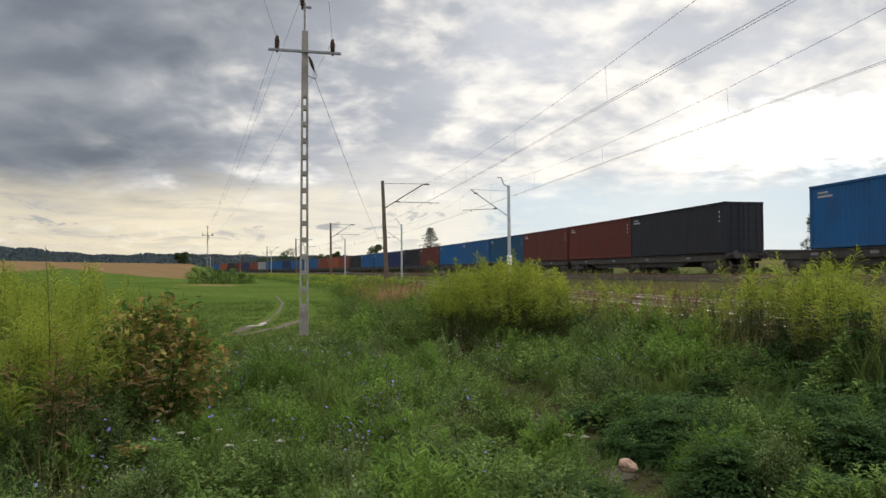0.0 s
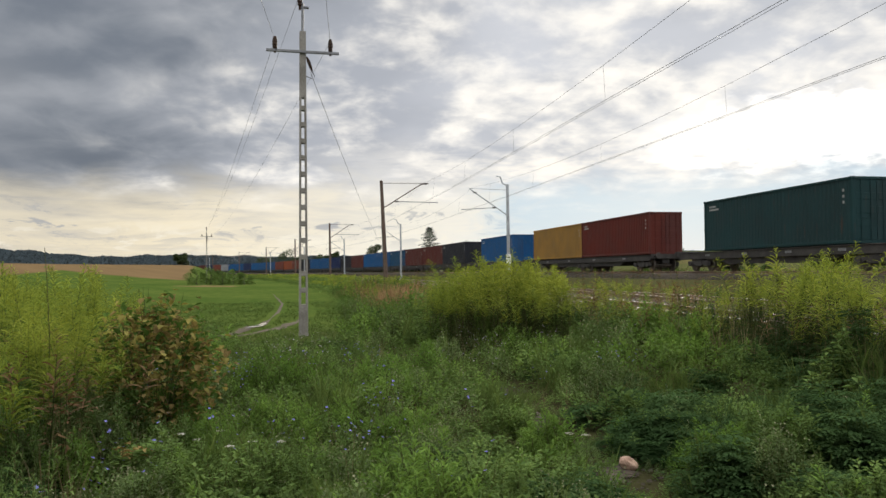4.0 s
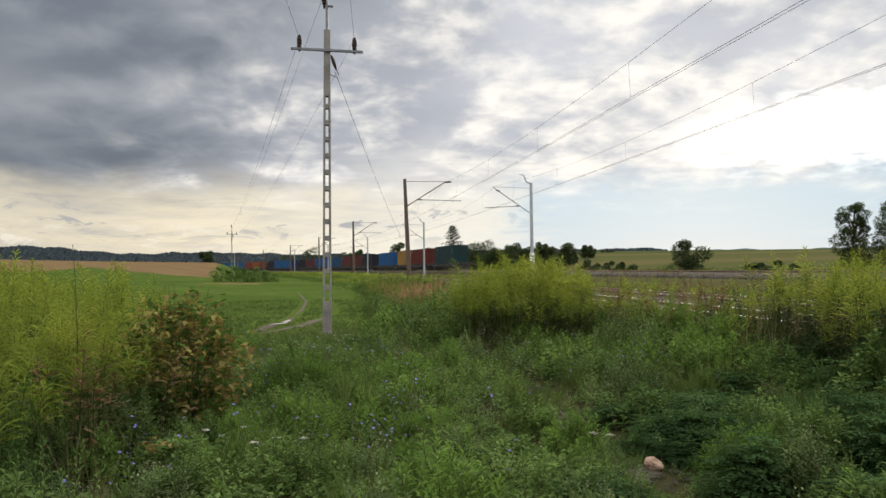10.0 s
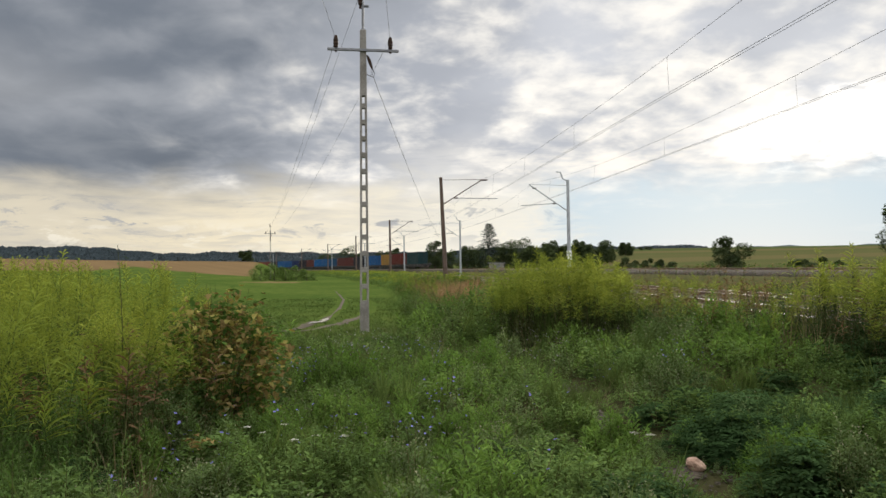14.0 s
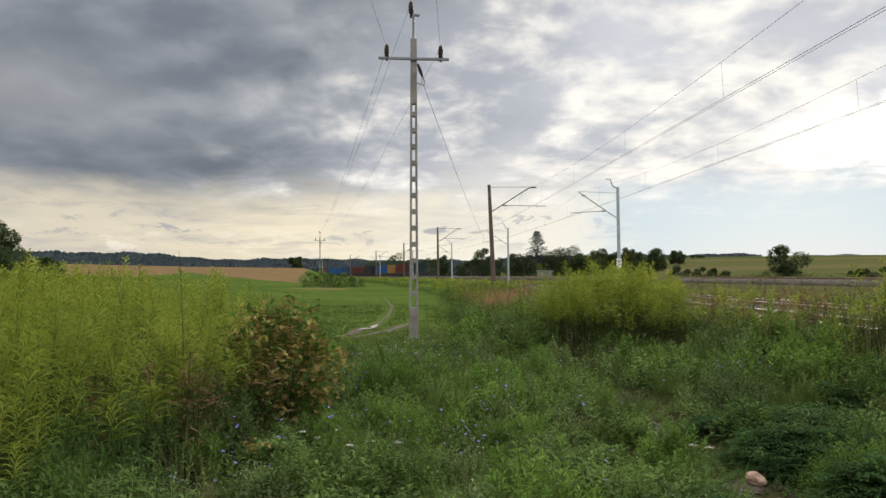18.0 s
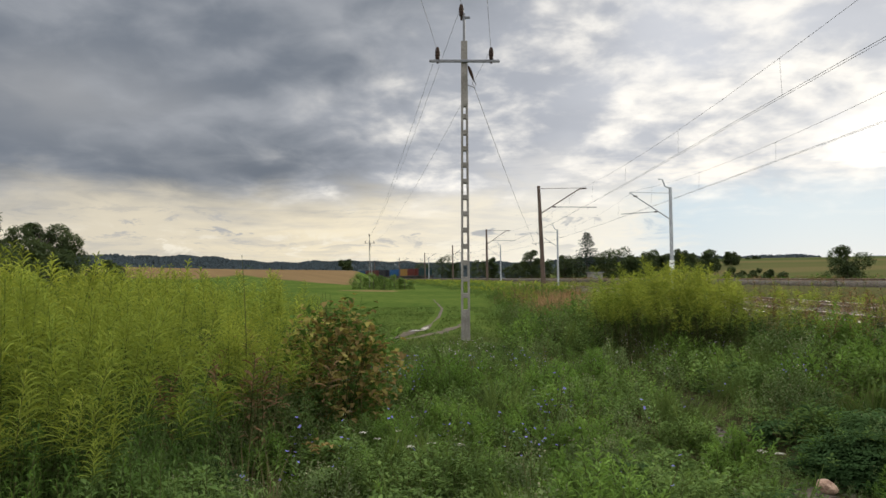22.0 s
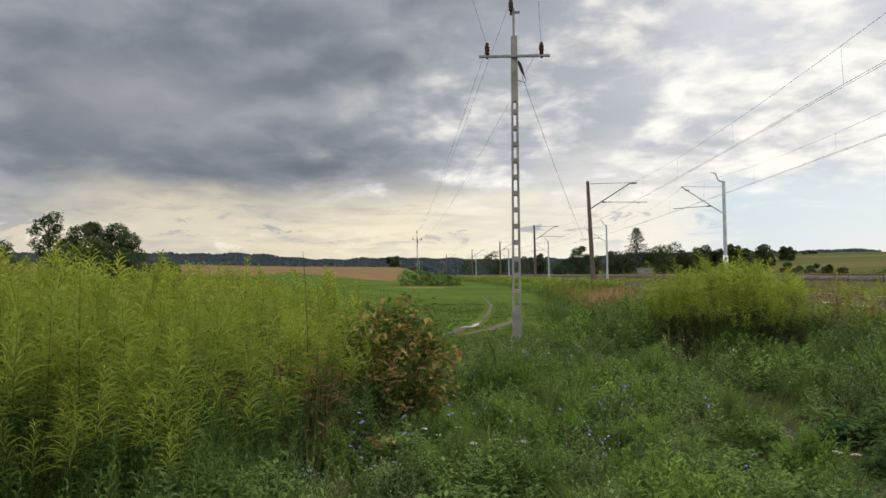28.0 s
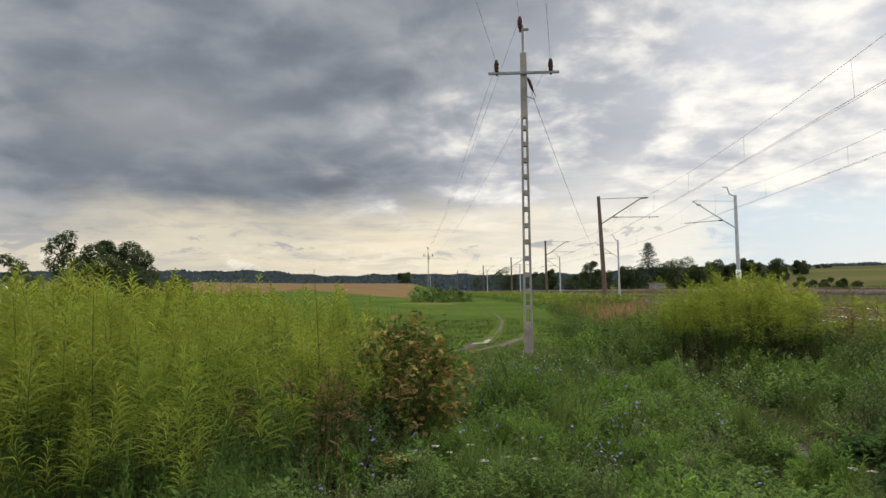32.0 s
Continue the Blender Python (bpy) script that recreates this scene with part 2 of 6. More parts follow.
def ground_mat():
    """One sheet: weeds near by, meadow, stubble to the north-west, strips of crops to the east, woods in a haze tint on
    the hills, bare wheel ruts.
    """

    def build(g):
        pos = g.add("ShaderNodeNewGeometry").outputs["Position"]
        sep = g.add("ShaderNodeSeparateXYZ")
        g.put(sep.inputs[0], pos)
        x, y, z = sep.outputs
        near = g.noise(pos, 1.3, 5)
        tiny = g.noise(pos, 14.0, 4)
        wide = g.noise(pos, 0.06, 4)
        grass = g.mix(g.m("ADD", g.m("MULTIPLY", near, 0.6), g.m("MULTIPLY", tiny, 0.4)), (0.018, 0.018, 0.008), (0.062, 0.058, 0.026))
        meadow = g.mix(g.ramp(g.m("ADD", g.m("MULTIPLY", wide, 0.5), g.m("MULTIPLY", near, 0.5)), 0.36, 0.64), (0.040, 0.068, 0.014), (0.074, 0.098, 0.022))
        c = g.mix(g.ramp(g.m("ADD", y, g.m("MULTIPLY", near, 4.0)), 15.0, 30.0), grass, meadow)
        row = g.noise(g.vec(g.m("MULTIPLY", g.m("ADD", x, g.m("MULTIPLY", y, 0.4)), 0.25), g.m("MULTIPLY", y, 0.02), 0.0), 1.0, 4)
        stub = g.mix(g.m("ADD", g.m("MULTIPLY", row, 0.7), g.m("MULTIPLY", near, 0.3)), (0.095, 0.062, 0.031), (0.175, 0.118, 0.060))
        # rough olive growth round the tracks
        olive = g.mix(near, (0.055, 0.060, 0.024), (0.095, 0.085, 0.036))
        rail = g.m("MULTIPLY", g.ramp(g.m("ADD", x, g.m("MULTIPLY", near, 2.0)), 4.0, 6.5), g.ramp(x, 40.0, 28.0))
        c = g.mix(rail, c, olive)
        # the stubble field starts past the meadow on the west side
        edge = g.m("ADD", g.m("ADD", y, g.m("MULTIPLY", x, 1.577)), g.m("MULTIPLY", wide, 10.0))
        west = g.m("MULTIPLY", g.ramp(x, -60.0, -64.0), g.ramp(g.m("ADD", y, g.m("MULTIPLY", near, 5.0)), 170.0, 176.0))
        far = g.m("MAXIMUM", g.ramp(edge, 111.0, 116.0), west)
        dry = g.m("MULTIPLY", g.gauss(x, -13.5, 4.5), g.gauss(y, 104.0, 7.0))
        c = g.mix(g.m("MULTIPLY", g.ramp(dry, 0.25, 0.6), 0.8), c, (0.15, 0.105, 0.05))
        sidew = g.ramp(g.m("ADD", x, g.m("MULTIPLY", y, 0.13)), -2.0, -5.0)
        c = g.mix(g.m("MULTIPLY", far, sidew), c, stub)
        # crop strips on the eastern slope
        band = g.m("ADD", g.m("MULTIPLY", y, 0.016), g.m("MULTIPLY", x, 0.004))
        strip = g.noise(g.vec(band, 0.0, 7.0), 1.0, 1)
        crop = g.mix(g.ramp(strip, 0.42, 0.58), (0.050, 0.066, 0.022), (0.105, 0.084, 0.038))
        crop = g.mix(g.m("MULTIPLY", near, 0.6), crop, (0.060, 0.068, 0.026))
        c = g.mix(g.ramp(g.m("ADD", x, g.m("MULTIPLY", y, 0.10)), 60.0, 75.0), c, crop)
        # distance haze is painted into the woods' colour as a blue-grey tint
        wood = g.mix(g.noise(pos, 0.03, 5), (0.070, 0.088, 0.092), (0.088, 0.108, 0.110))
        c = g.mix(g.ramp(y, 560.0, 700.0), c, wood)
        d = g.add("ShaderNodeBsdfDiffuse")
        g.put(d.inputs[0], c)
        n = g.add("ShaderNodeBump")
        n.inputs["Strength"].default_value, n.inputs["Distance"].default_value = 0.6, 0.06
        g.put(n.inputs["Height"], g.m("ADD", near, tiny))
        g.put(d.inputs["Normal"], n.outputs[0])
        return d.outputs[0]

    return material("meadow ground", build)


GROUND = ground_mat()
SOIL = plain("bare soil", (0.022, 0.017, 0.012), (0.070, 0.054, 0.040), 3.0, 0.95, bump=0.7, dist=0.03, spec=0.15)
MUD = plain("wet rut soil", (0.045, 0.036, 0.024), (0.095, 0.074, 0.050), 2.0, 0.9, bump=0.6, dist=0.03, spec=0.1)
WATER = plain("puddle water", (0.03, 0.028, 0.025), (0.05, 0.045, 0.04), 1.0, 0.05, bump=0.02, spec=0.6)
BALLAST = plain("ballast stone", (0.032, 0.027, 0.021), (0.085, 0.070, 0.052), 14.0, 0.95, bump=1.0, dist=0.05, spec=0.1)
RAILSTEEL = plain("worn rail steel", (0.16, 0.10, 0.07), (0.30, 0.22, 0.17), 6.0, 0.45, 0.6, 0.2)
RAILTOP = plain("polished rail head", (0.16, 0.13, 0.11), (0.28, 0.25, 0.23), 6.0, 0.5, 0.35, 0.2, spec=0.3)
SLEEPER = plain("weathered sleeper", (0.10, 0.065, 0.045), (0.20, 0.14, 0.10), 5.0, 0.9, bump=0.5, rand=0.6)
CONCRETE = plain("weathered concrete", (0.15, 0.135, 0.115), (0.27, 0.25, 0.22), 2.5, 0.9, bump=0.5)
DARKPOST = plain("rusty mast steel", (0.060, 0.038, 0.028), (0.115, 0.075, 0.055), 3.0, 0.7, bump=0.3)
GALV = plain("grey galvanised steel", (0.30, 0.31, 0.32), (0.42, 0.43, 0.44), 3.0, 0.5, 0.5, 0.2)
IRON = plain("dull iron", (0.13, 0.13, 0.135), (0.22, 0.22, 0.225), 5.0, 0.55, 0.5, 0.2)
PORCELAIN = plain("dark brown porcelain", (0.025, 0.014, 0.010), (0.05, 0.03, 0.02), 4.0, 0.6, bump=0.02, spec=0.1)
CABLE = plain("oxidised cable", (0.10, 0.10, 0.10), (0.18, 0.175, 0.17), 3.0, 0.5, 0.6, 0.05)
WHITE = plain("white paint", (0.70, 0.70, 0.68), (0.82, 0.82, 0.80), 3.0, 0.45, bump=0.05)
CHASSIS = plain("grimy wagon steel", (0.018, 0.016, 0.015), (0.045, 0.039, 0.034), 2.0, 0.75, bump=0.3)
WHEEL = plain("worn wheel steel", (0.08, 0.07, 0.06), (0.17, 0.14, 0.12), 4.0, 0.5, 0.7, 0.2)
STONE = plain("pinkish field stone", (0.22, 0.13, 0.09), (0.40, 0.27, 0.19), 8.0, 0.9, bump=0.7, dist=0.02)
BARK = plain("tree bark", (0.035, 0.028, 0.022), (0.09, 0.075, 0.06), 6.0, 0.9, bump=0.8)
GLASS = plain("dark car glass", (0.02, 0.025, 0.03), (0.04, 0.045, 0.05), 1.0, 0.06, bump=0.0, spec=0.7)
RUBBER = plain("tyre rubber", (0.02, 0.02, 0.02), (0.035, 0.035, 0.035), 6.0, 0.85, bump=0.2)
CARWHITE = plain("white car enamel", (0.74, 0.75, 0.76), (0.80, 0.81, 0.82), 1.0, 0.22, bump=0.0, spec=0.6)

GRASS = leafy("grass blades", (0.086, 0.130, 0.036), (0.140, 0.190, 0.054), 0.45)
HERB = leafy("weed leaves", (0.112, 0.178, 0.052), (0.166, 0.238, 0.070), 0.42)
HERBFINE = leafy("bright weed leaves", (0.132, 0.230, 0.048), (0.186, 0.285, 0.064), 0.5)
STRAW = leafy("dry grass straw", (0.17, 0.145, 0.075), (0.27, 0.23, 0.12), 0.4)
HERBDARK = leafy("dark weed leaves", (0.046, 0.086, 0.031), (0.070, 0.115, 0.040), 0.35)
ROD = leafy("goldenrod leaves", (0.066, 0.124, 0.027), (0.104, 0.170, 0.037), 0.5)
RODTOP = leafy("goldenrod plumes", (0.200, 0.245, 0.038), (0.280, 0.310, 0.052), 0.55, patch=(0.175, 0.225, 0.038))
RODMID = leafy("lower goldenrod leaves", (0.072, 0.116, 0.032), (0.112, 0.158, 0.046), 0.45)
# faded leaves, darkened further to paint the shade at the goldenrod's foot
RODLOW = leafy("fading lower leaves darkened for shade", (0.040, 0.055, 0.020), (0.080, 0.080, 0.032), 0.35)
HERBGREY = leafy("greyish weed leaves", (0.125, 0.180, 0.068), (0.178, 0.232, 0.092), 0.4)
ROLLED = leafy("dried weeds", (0.17, 0.105, 0.055), (0.27, 0.180, 0.095), 0.4)
PEACH = leafy("pinkish dry grass", (0.30, 0.185, 0.105), (0.42, 0.275, 0.165), 0.45)
STEM = leafy("plant stems", (0.065, 0.085, 0.030), (0.12, 0.10, 0.045), 0.2)
BROWNLEAF = leafy("withering leaves", (0.16, 0.115, 0.044), (0.30, 0.225, 0.088), 0.4, patch=(0.19, 0.14, 0.055))
YELLOWLEAF = leafy("yellowing leaves", (0.30, 0.26, 0.075), (0.42, 0.36, 0.12), 0.45)
TREELEAF = leafy("tree leaves", (0.064, 0.088, 0.042), (0.100, 0.128, 0.058), 0.48, patch=(0.058, 0.080, 0.040))
# the pale blue-grey of these leaves stands in for distance haze
HAZYLEAF = leafy("far wood leaves tinted for haze", (0.076, 0.096, 0.106), (0.088, 0.110, 0.118), 0.1)
SPRUCELEAF = leafy("spruce needles", (0.036, 0.054, 0.035), (0.054, 0.075, 0.046), 0.2)
CHICORY = leafy("chicory petals", (0.17, 0.16, 0.42), (0.25, 0.24, 0.50), 0.3, patch=(0.21, 0.20, 0.46))
LILAC = leafy("pale thistle flowers", (0.34, 0.29, 0.36), (0.46, 0.42, 0.45), 0.3, patch=(0.38, 0.33, 0.38))
UMBEL = leafy("yarrow flowers", (0.36, 0.35, 0.28), (0.45, 0.44, 0.36), 0.2, patch=(0.40, 0.39, 0.32))
BUDS = leafy("pale seed heads", (0.19, 0.20, 0.11), (0.27, 0.27, 0.16), 0.3, patch=(0.21, 0.21, 0.12))

# mesh helpers
def part(name, bm, mat, parent=None, label=""):
    """Links a bmesh as one mesh object, under a thing or a part."""
    me = bpy.data.meshes.new(name)
    bm.to_mesh(me)
    bm.free()
    me.materials.append(mat)
    ob = new(name, me)
    ob.parent = parent
    return tagged(ob, label) if label else ob


def empty(name, m, label, category, group="", kind=""):
    ob = new(name)
    ob.matrix_world = m
    ob.empty_display_size = 0.2
    return tagged(ob, label, category, group, kind)


def box(bm, lo, hi, bevel=0.0):
    """A box from corner to corner, with its edges rounded off."""
    r = bmesh.ops.create_cube(bm, size=1.0)
    size = [b - a for a, b in zip(lo, hi)]
    mid = [(a + b) / 2 for a, b in zip(lo, hi)]
    for v in r["verts"]:
        v.co = Vector([c * s + m for c, s, m in zip(v.co, size, mid)])
    if bevel:
        edges = list({e for v in r["verts"] for e in v.link_edges})
        bmesh.ops.bevel(bm, geom=edges, offset=bevel, segments=1, affect="EDGES")


def tube(bm, points, radii, sides=8, cap=True):
    """A tapered tube along points."""
    rings = []
    pts = [Vector(p) for p in points]
    for i, p in enumerate(pts):
        d = (pts[min(i + 1, len(pts) - 1)] - pts[max(i - 1, 0)]).normalized()
        u = d.cross(Vector((0, 0, 1)))
        if u.length < 0.05:
            u = d.cross(Vector((0, 1, 0)))
        u.normalize()
        v = d.cross(u)
        r = radii[i] if isinstance(radii, (list, tuple)) else radii
        rings.append([bm.verts.new(p + (u * math.cos(k * 2 * math.pi / sides) + v * math.sin(k * 2 * math.pi / sides)) * r) for k in range(sides)])
    for a, b in zip(rings, rings[1:]):
        for k in range(sides):
            bm.faces.new((a[k], a[(k + 1) % sides], b[(k + 1) % sides], b[k]))
    if cap:
        bm.faces.new(rings[0][::-1])
        bm.faces.new(rings[-1])


def lathe(bm, profile, sides=12, at=(0, 0, 0)):
    """A turned body: (radius, height) rows round the z axis."""
    rings = [[bm.verts.new((at[0] + r * math.cos(k * 2 * math.pi / sides), at[1] + r * math.sin(k * 2 * math.pi / sides), at[2] + h)) for k in range(sides)] for r, h in profile]
    for a, b in zip(rings, rings[1:]):
        for k in range(sides):
            bm.faces.new((a[k], a[(k + 1) % sides], b[(k + 1) % sides], b[k]))
    bm.faces.new(rings[0][::-1])
    bm.faces.new(rings[-1])


def quads(name, verts, faces, mats, which=None, smooth=False):
    """One mesh from arrays of corners and four-sided faces."""
    me = bpy.data.meshes.new(name)
    verts, faces = np.asarray(verts, np.float32), np.asarray(faces, np.int32)
    me.vertices.add(len(verts))
    me.vertices.foreach_set("co", verts.ravel())
    me.loops.add(faces.size)
    me.loops.foreach_set("vertex_index", faces.ravel())
    me.polygons.add(len(faces))
    me.polygons.foreach_set("loop_start", np.arange(0, faces.size, 4, dtype=np.int32))
    for m in mats:
        me.materials.append(m)
    if which is not None:
        me.polygons.foreach_set("material_index", np.asarray(which, np.int32))
    if smooth:
        me.polygons.foreach_set("use_smooth", np.ones(len(faces), bool))
    me.update(calc_edges=True)
    return me


# the lie of the land. The double line runs along +y and bends to the west; so does the line beside it.
BEND_Y, BEND_R = 43.0, 841.0
SIDE_Y, SIDE_R, SIDE_X = 35.3, 893.0, 24.1
TRACK_1, TRACK_2, RAIL_Z, SIDE_Z = 8.8, 13.0, 0.65, 1.46


def smooth01(v, lo, hi):
    t = np.clip((v - lo) / (hi - lo), 0, 1)
    return t * t * (3 - 2 * t)


def bent(y, start, radius):
    """How far west a line has turned off at y."""
    d = np.clip(y - start, 0, radius * 0.95)
    return radius - np.sqrt(radius * radius - d * d)


HILL_AZ = (-180, -60, -40, -26, -21, -17, -13, -9.5, -5, -2, 6, 14, 24, 40, 70, 180)
HILL_UP = (28, 32, 31, 32, 33, 27, 20, 26, 27, 27, 26, 24, 23, 24, 24, 24)


def land(x, y):
    x, y = np.asarray(x, float), np.asarray(y, float)
    r, az = np.hypot(x, y), np.degrees(np.arctan2(x, y))
    s = x + bent(y, BEND_Y, BEND_R)
    s3 = x + bent(y, SIDE_Y, SIDE_R)
    h = -0.0045 * np.clip(y, 0, 45)
    h = h + np.interp(az, (-60, -25, -17, -8), (7.5, 6.7, 5.7, 5.1)) * smooth01(r, 100, 330) * smooth01(az, -5.6, -8.6)
    h = h + 0.9 * smooth01(s3, 26, 31) + 10.0 * smooth01(r, 110, 420) * smooth01(s3, 28, 120) * smooth01(az, 2.0, 14.0)
    h = h + np.interp(az, HILL_AZ, HILL_UP) * smooth01(r, 620, 1480)
    h = h + 0.05 * np.sin(x * 0.9 + 1.3) * np.sin(y * 0.7) + 0.03 * np.sin(x * 2.3) * np.sin(y * 1.9 + 0.4)
    h = h + 1.5 * np.sin(az * 0.9) * smooth01(r, 900, 1400) + 1.1 * np.sin(az * 2.7 + 1) * smooth01(r, 900, 1400)
    h = h + 0.7 * smooth01(x, -9, -17) * smooth01(y, 10, 22) * smooth01(r, 120, 60)
    foot = s + np.interp(y, (45, 110), (0.0, 3.2))
    main = smooth01(foot, 4.4, 6.6) * smooth01(s, 19.5, 15.6)
    h = h * (1 - main) + 0.30 * main
    side = smooth01(s3, 19.0, 21.7) * smooth01(s3, 30.5, 27.0)
    return h * (1 - side) + np.maximum(h, 1.0) * side


def make_ground():
    rad = np.concatenate([np.linspace(0.01, 30, 75), np.geomspace(30.6, 400, 110), np.geomspace(415, 3600, 60)])
    ang = np.radians(np.concatenate([np.arange(-62, 72, 0.6), np.arange(72, 298, 3.0)]))
    R, A = np.meshgrid(rad, ang, indexing="ij")
    X, Y = R * np.sin(A), R * np.cos(A)
    V = np.stack([X, Y, land(X, Y)], -1).reshape(-1, 3)
    n, k = len(rad), len(ang)
    i, j = np.meshgrid(np.arange(n - 1), np.arange(k), indexing="ij")
    a, b = i * k + j, i * k + (j + 1) % k
    F = np.stack([a, a + k, b + k, b], -1).reshape(-1, 4)
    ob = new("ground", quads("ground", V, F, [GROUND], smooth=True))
    tagged(ob, "weedy meadow ground rising to stubble fields and wooded hills", "ground", kind="structure")


make_ground()


def ribbon(name, centre, half, lift, mat, label, category, seed=0, wob=0.15):
    """A worn strip that lies just on the land along a centre line."""
    rng = np.random.default_rng(seed)
    pts = np.array(centre, float)
    t = np.linspace(0, len(pts) - 1, 60)
    cx, cy = np.interp(t, range(len(pts)), pts[:, 0]), np.interp(t, range(len(pts)), pts[:, 1])
    w = half * np.interp(t, (0, 1, len(pts) - 2, len(pts) - 1), (0.1, 1, 1, 0.1)) * (1 + wob * rng.standard_normal(60))
    dx, dy = np.gradient(cx), np.gradient(cy)
    ln = np.hypot(dx, dy)
    cols = []
    for o in (-1, -0.5, 0, 0.5, 1):
        x, y = cx + dy / ln * w * o, cy - dx / ln * w * o
        cols.append(np.stack([x, y, land(x, y) + lift * (1 - o * o) + 0.012], -1))
    V = np.stack(cols, 1).reshape(-1, 3)
    F = [(i * 5 + j, i * 5 + j + 1, i * 5 + j + 6, i * 5 + j + 5) for i in range(59) for j in range(4)]
    return tagged(new(name, quads(name, V, F, [mat], smooth=True)), label, category, kind="structure")


ribbon("wheel_rut", [(-2.6, 20.2), (-1.9, 22.8), (-1.5, 25.4), (-1.37, 28.5)], 0.17, 0.01, MUD, "muddy wheel rut worn into the grass lane", "track rut", 1)
ribbon("wheel_rut", [(-2.4, 19.3), (-1.3, 22.2), (-0.7, 25.0), (-0.25, 27.4), (0.0, 29)], 0.16, 0.01, MUD, "dry earthen wheel rut beside the pole", "track rut", 2)
ribbon("wheel_rut", [(-1.4, 28), (-1.3, 34), (-1.45, 44), (-2.0, 52), (-3, 66)], 0.07, 0.01, MUD, "faint wheel rut further along the lane", "track rut", 9)
ribbon("puddle", [(-1.85, 23.2), (-1.6, 24.3), (-1.5, 25.4), (-1.42, 26.4)], 0.13, 0.004, WATER, "shallow puddle shining in a wheel rut", "puddle", 3, 0.25).location.z = 0.012
for k, (line, half) in enumerate((([(1.3, 11.9), (1.8, 12.1), (2.3, 11.9)], 0.22), ([(2.3, 9.5), (2.6, 10.0), (2.75, 10.6)], 0.2), ([(2.3, 7.2), (2.45, 7.7), (2.55, 8.3)], 0.17), ([(2.16, 5.2), (2.36, 5.6), (2.6, 5.9)], 0.24))):
    ribbon("bare_patch", line, half * 0.75, 0.01, SOIL, "patch of trodden bare earth among weeds", "bare earth", 4 + k, 0.3)

# railway
def line_at(x0, start, radius, s, off=0.0):
    """Place and heading (radians to the west) at s metres along a line, off metres to its east."""
    if s <= start:
        return x0 + off, s, 0.0
    a = (s - start) / radius
    return x0 - radius + (radius + off) * math.cos(a), start + (radius + off) * math.sin(a), a


def sweep(profile, x0, start, radius, stops):
    """Corners and faces of a closed profile (offset, height) drawn along a line."""
    V, F, n = [], [], len(profile)
    for s in stops:
        for o, h in profile:
            x, y, _ = line_at(x0, start, radius, s, o)
            V.append((x, y, h))
    for i in range(len(stops) - 1):
        for k in range(n):
            a, b = i * n + k, i * n + (k + 1) % n
            F.append((a, b, b + n, a + n))
    return V, F


def railway(x0, start, radius, z, last, label):
    stops = list(np.arange(-25, 120, 3.0)) + list(np.arange(120, last, 8.0))
    bed = [(-2.6, z - 0.75), (-1.75, z - 0.20), (-0.8, z - 0.14), (0.8, z - 0.14), (1.75, z - 0.20), (2.6, z - 0.75)]
    V, F = sweep(bed, x0, start, radius, list(np.arange(-25, 60, 0.5)) + list(np.arange(60, last, 4.0)))
    rng = np.random.default_rng(7)
    V = np.array(V) + rng.normal(0, 0.018, (len(V), 3))
    root = tagged(new("railway_track", quads("railway_track", V, F, [BALLAST])), label, "railway track", kind="structure")
    head = [(-0.07, -0.17), (-0.06, -0.155), (-0.012, -0.13), (-0.012, -0.05), (-0.036, -0.035), (-0.036, 0.0), (0.036, 0.0), (0.036, -0.035), (0.012, -0.05), (0.012, -0.13), (0.06, -0.155), (0.07, -0.17)]
    for o in (-0.7525, 0.7525):
        V, F = sweep([(o + a, z + b) for a, b in head], x0, start, radius, stops)
        which = [1 if i % 12 == 5 else 0 for i in range(len(F))]
        rail = new("rail", quads("rail", V, F, [RAILSTEEL, RAILTOP], which))
        rail.parent = root
    return root


def sleepers(root, x0, start, radius, z, first, last):
    bm = bmesh.new()
    box(bm, (-1.28, -0.125, -0.2), (1.28, 0.125, 0.0), 0.02)
    me = bpy.data.meshes.new("sleeper")
    bm.to_mesh(me)
    bm.free()
    me.materials.append(SLEEPER)
    for s in np.arange(first, last, 0.6):
        x, y, a = line_at(x0, start, radius, s)
        ob = new("sleeper", me)
        ob.parent, ob.location, ob.rotation_euler = root, (x, y, z - 0.165), (0, 0, a + 0.01 * math.sin(s * 9))


LINE_1 = railway(TRACK_1, BEND_Y, BEND_R, RAIL_Z, 480, "electrified main line track in stone ballast among weeds")
LINE_2 = railway(TRACK_2, BEND_Y, BEND_R, RAIL_Z, 480, "second main line track in stone ballast beside the first")
LINE_3 = railway(SIDE_X, SIDE_Y, SIDE_R, SIDE_Z, 560, "side line track on a low bank carrying the freight train")
sleepers(LINE_1, TRACK_1, BEND_Y, BEND_R, RAIL_Z, 6, 42)
sleepers(LINE_2, TRACK_2, BEND_Y, BEND_R, RAIL_Z, 6, 48)
sleepers(LINE_3, SIDE_X, SIDE_Y, SIDE_R, SIDE_Z, 14, 64)


def wire(name, points, radius, label, category, parent=None):
    cu = bpy.data.curves.new(name, "CURVE")
    cu.dimensions, cu.bevel_depth, cu.bevel_resolution = "3D", radius, 1
    sp = cu.splines.new("POLY")
    sp.points.add(len(points) - 1)
    for p, q in zip(sp.points, points):
        p.co = (*q, 1)
    ob = new(name, cu)
    dg = bpy.context.evaluated_depsgraph_get()
    me = bpy.data.meshes.new_from_object(ob.evaluated_get(dg))
    bpy.data.objects.remove(ob)
    me.materials.clear()
    me.materials.append(CABLE)
    ob = new(name, me)
    ob.parent = parent
    return tagged(ob, label, category) if label else ob


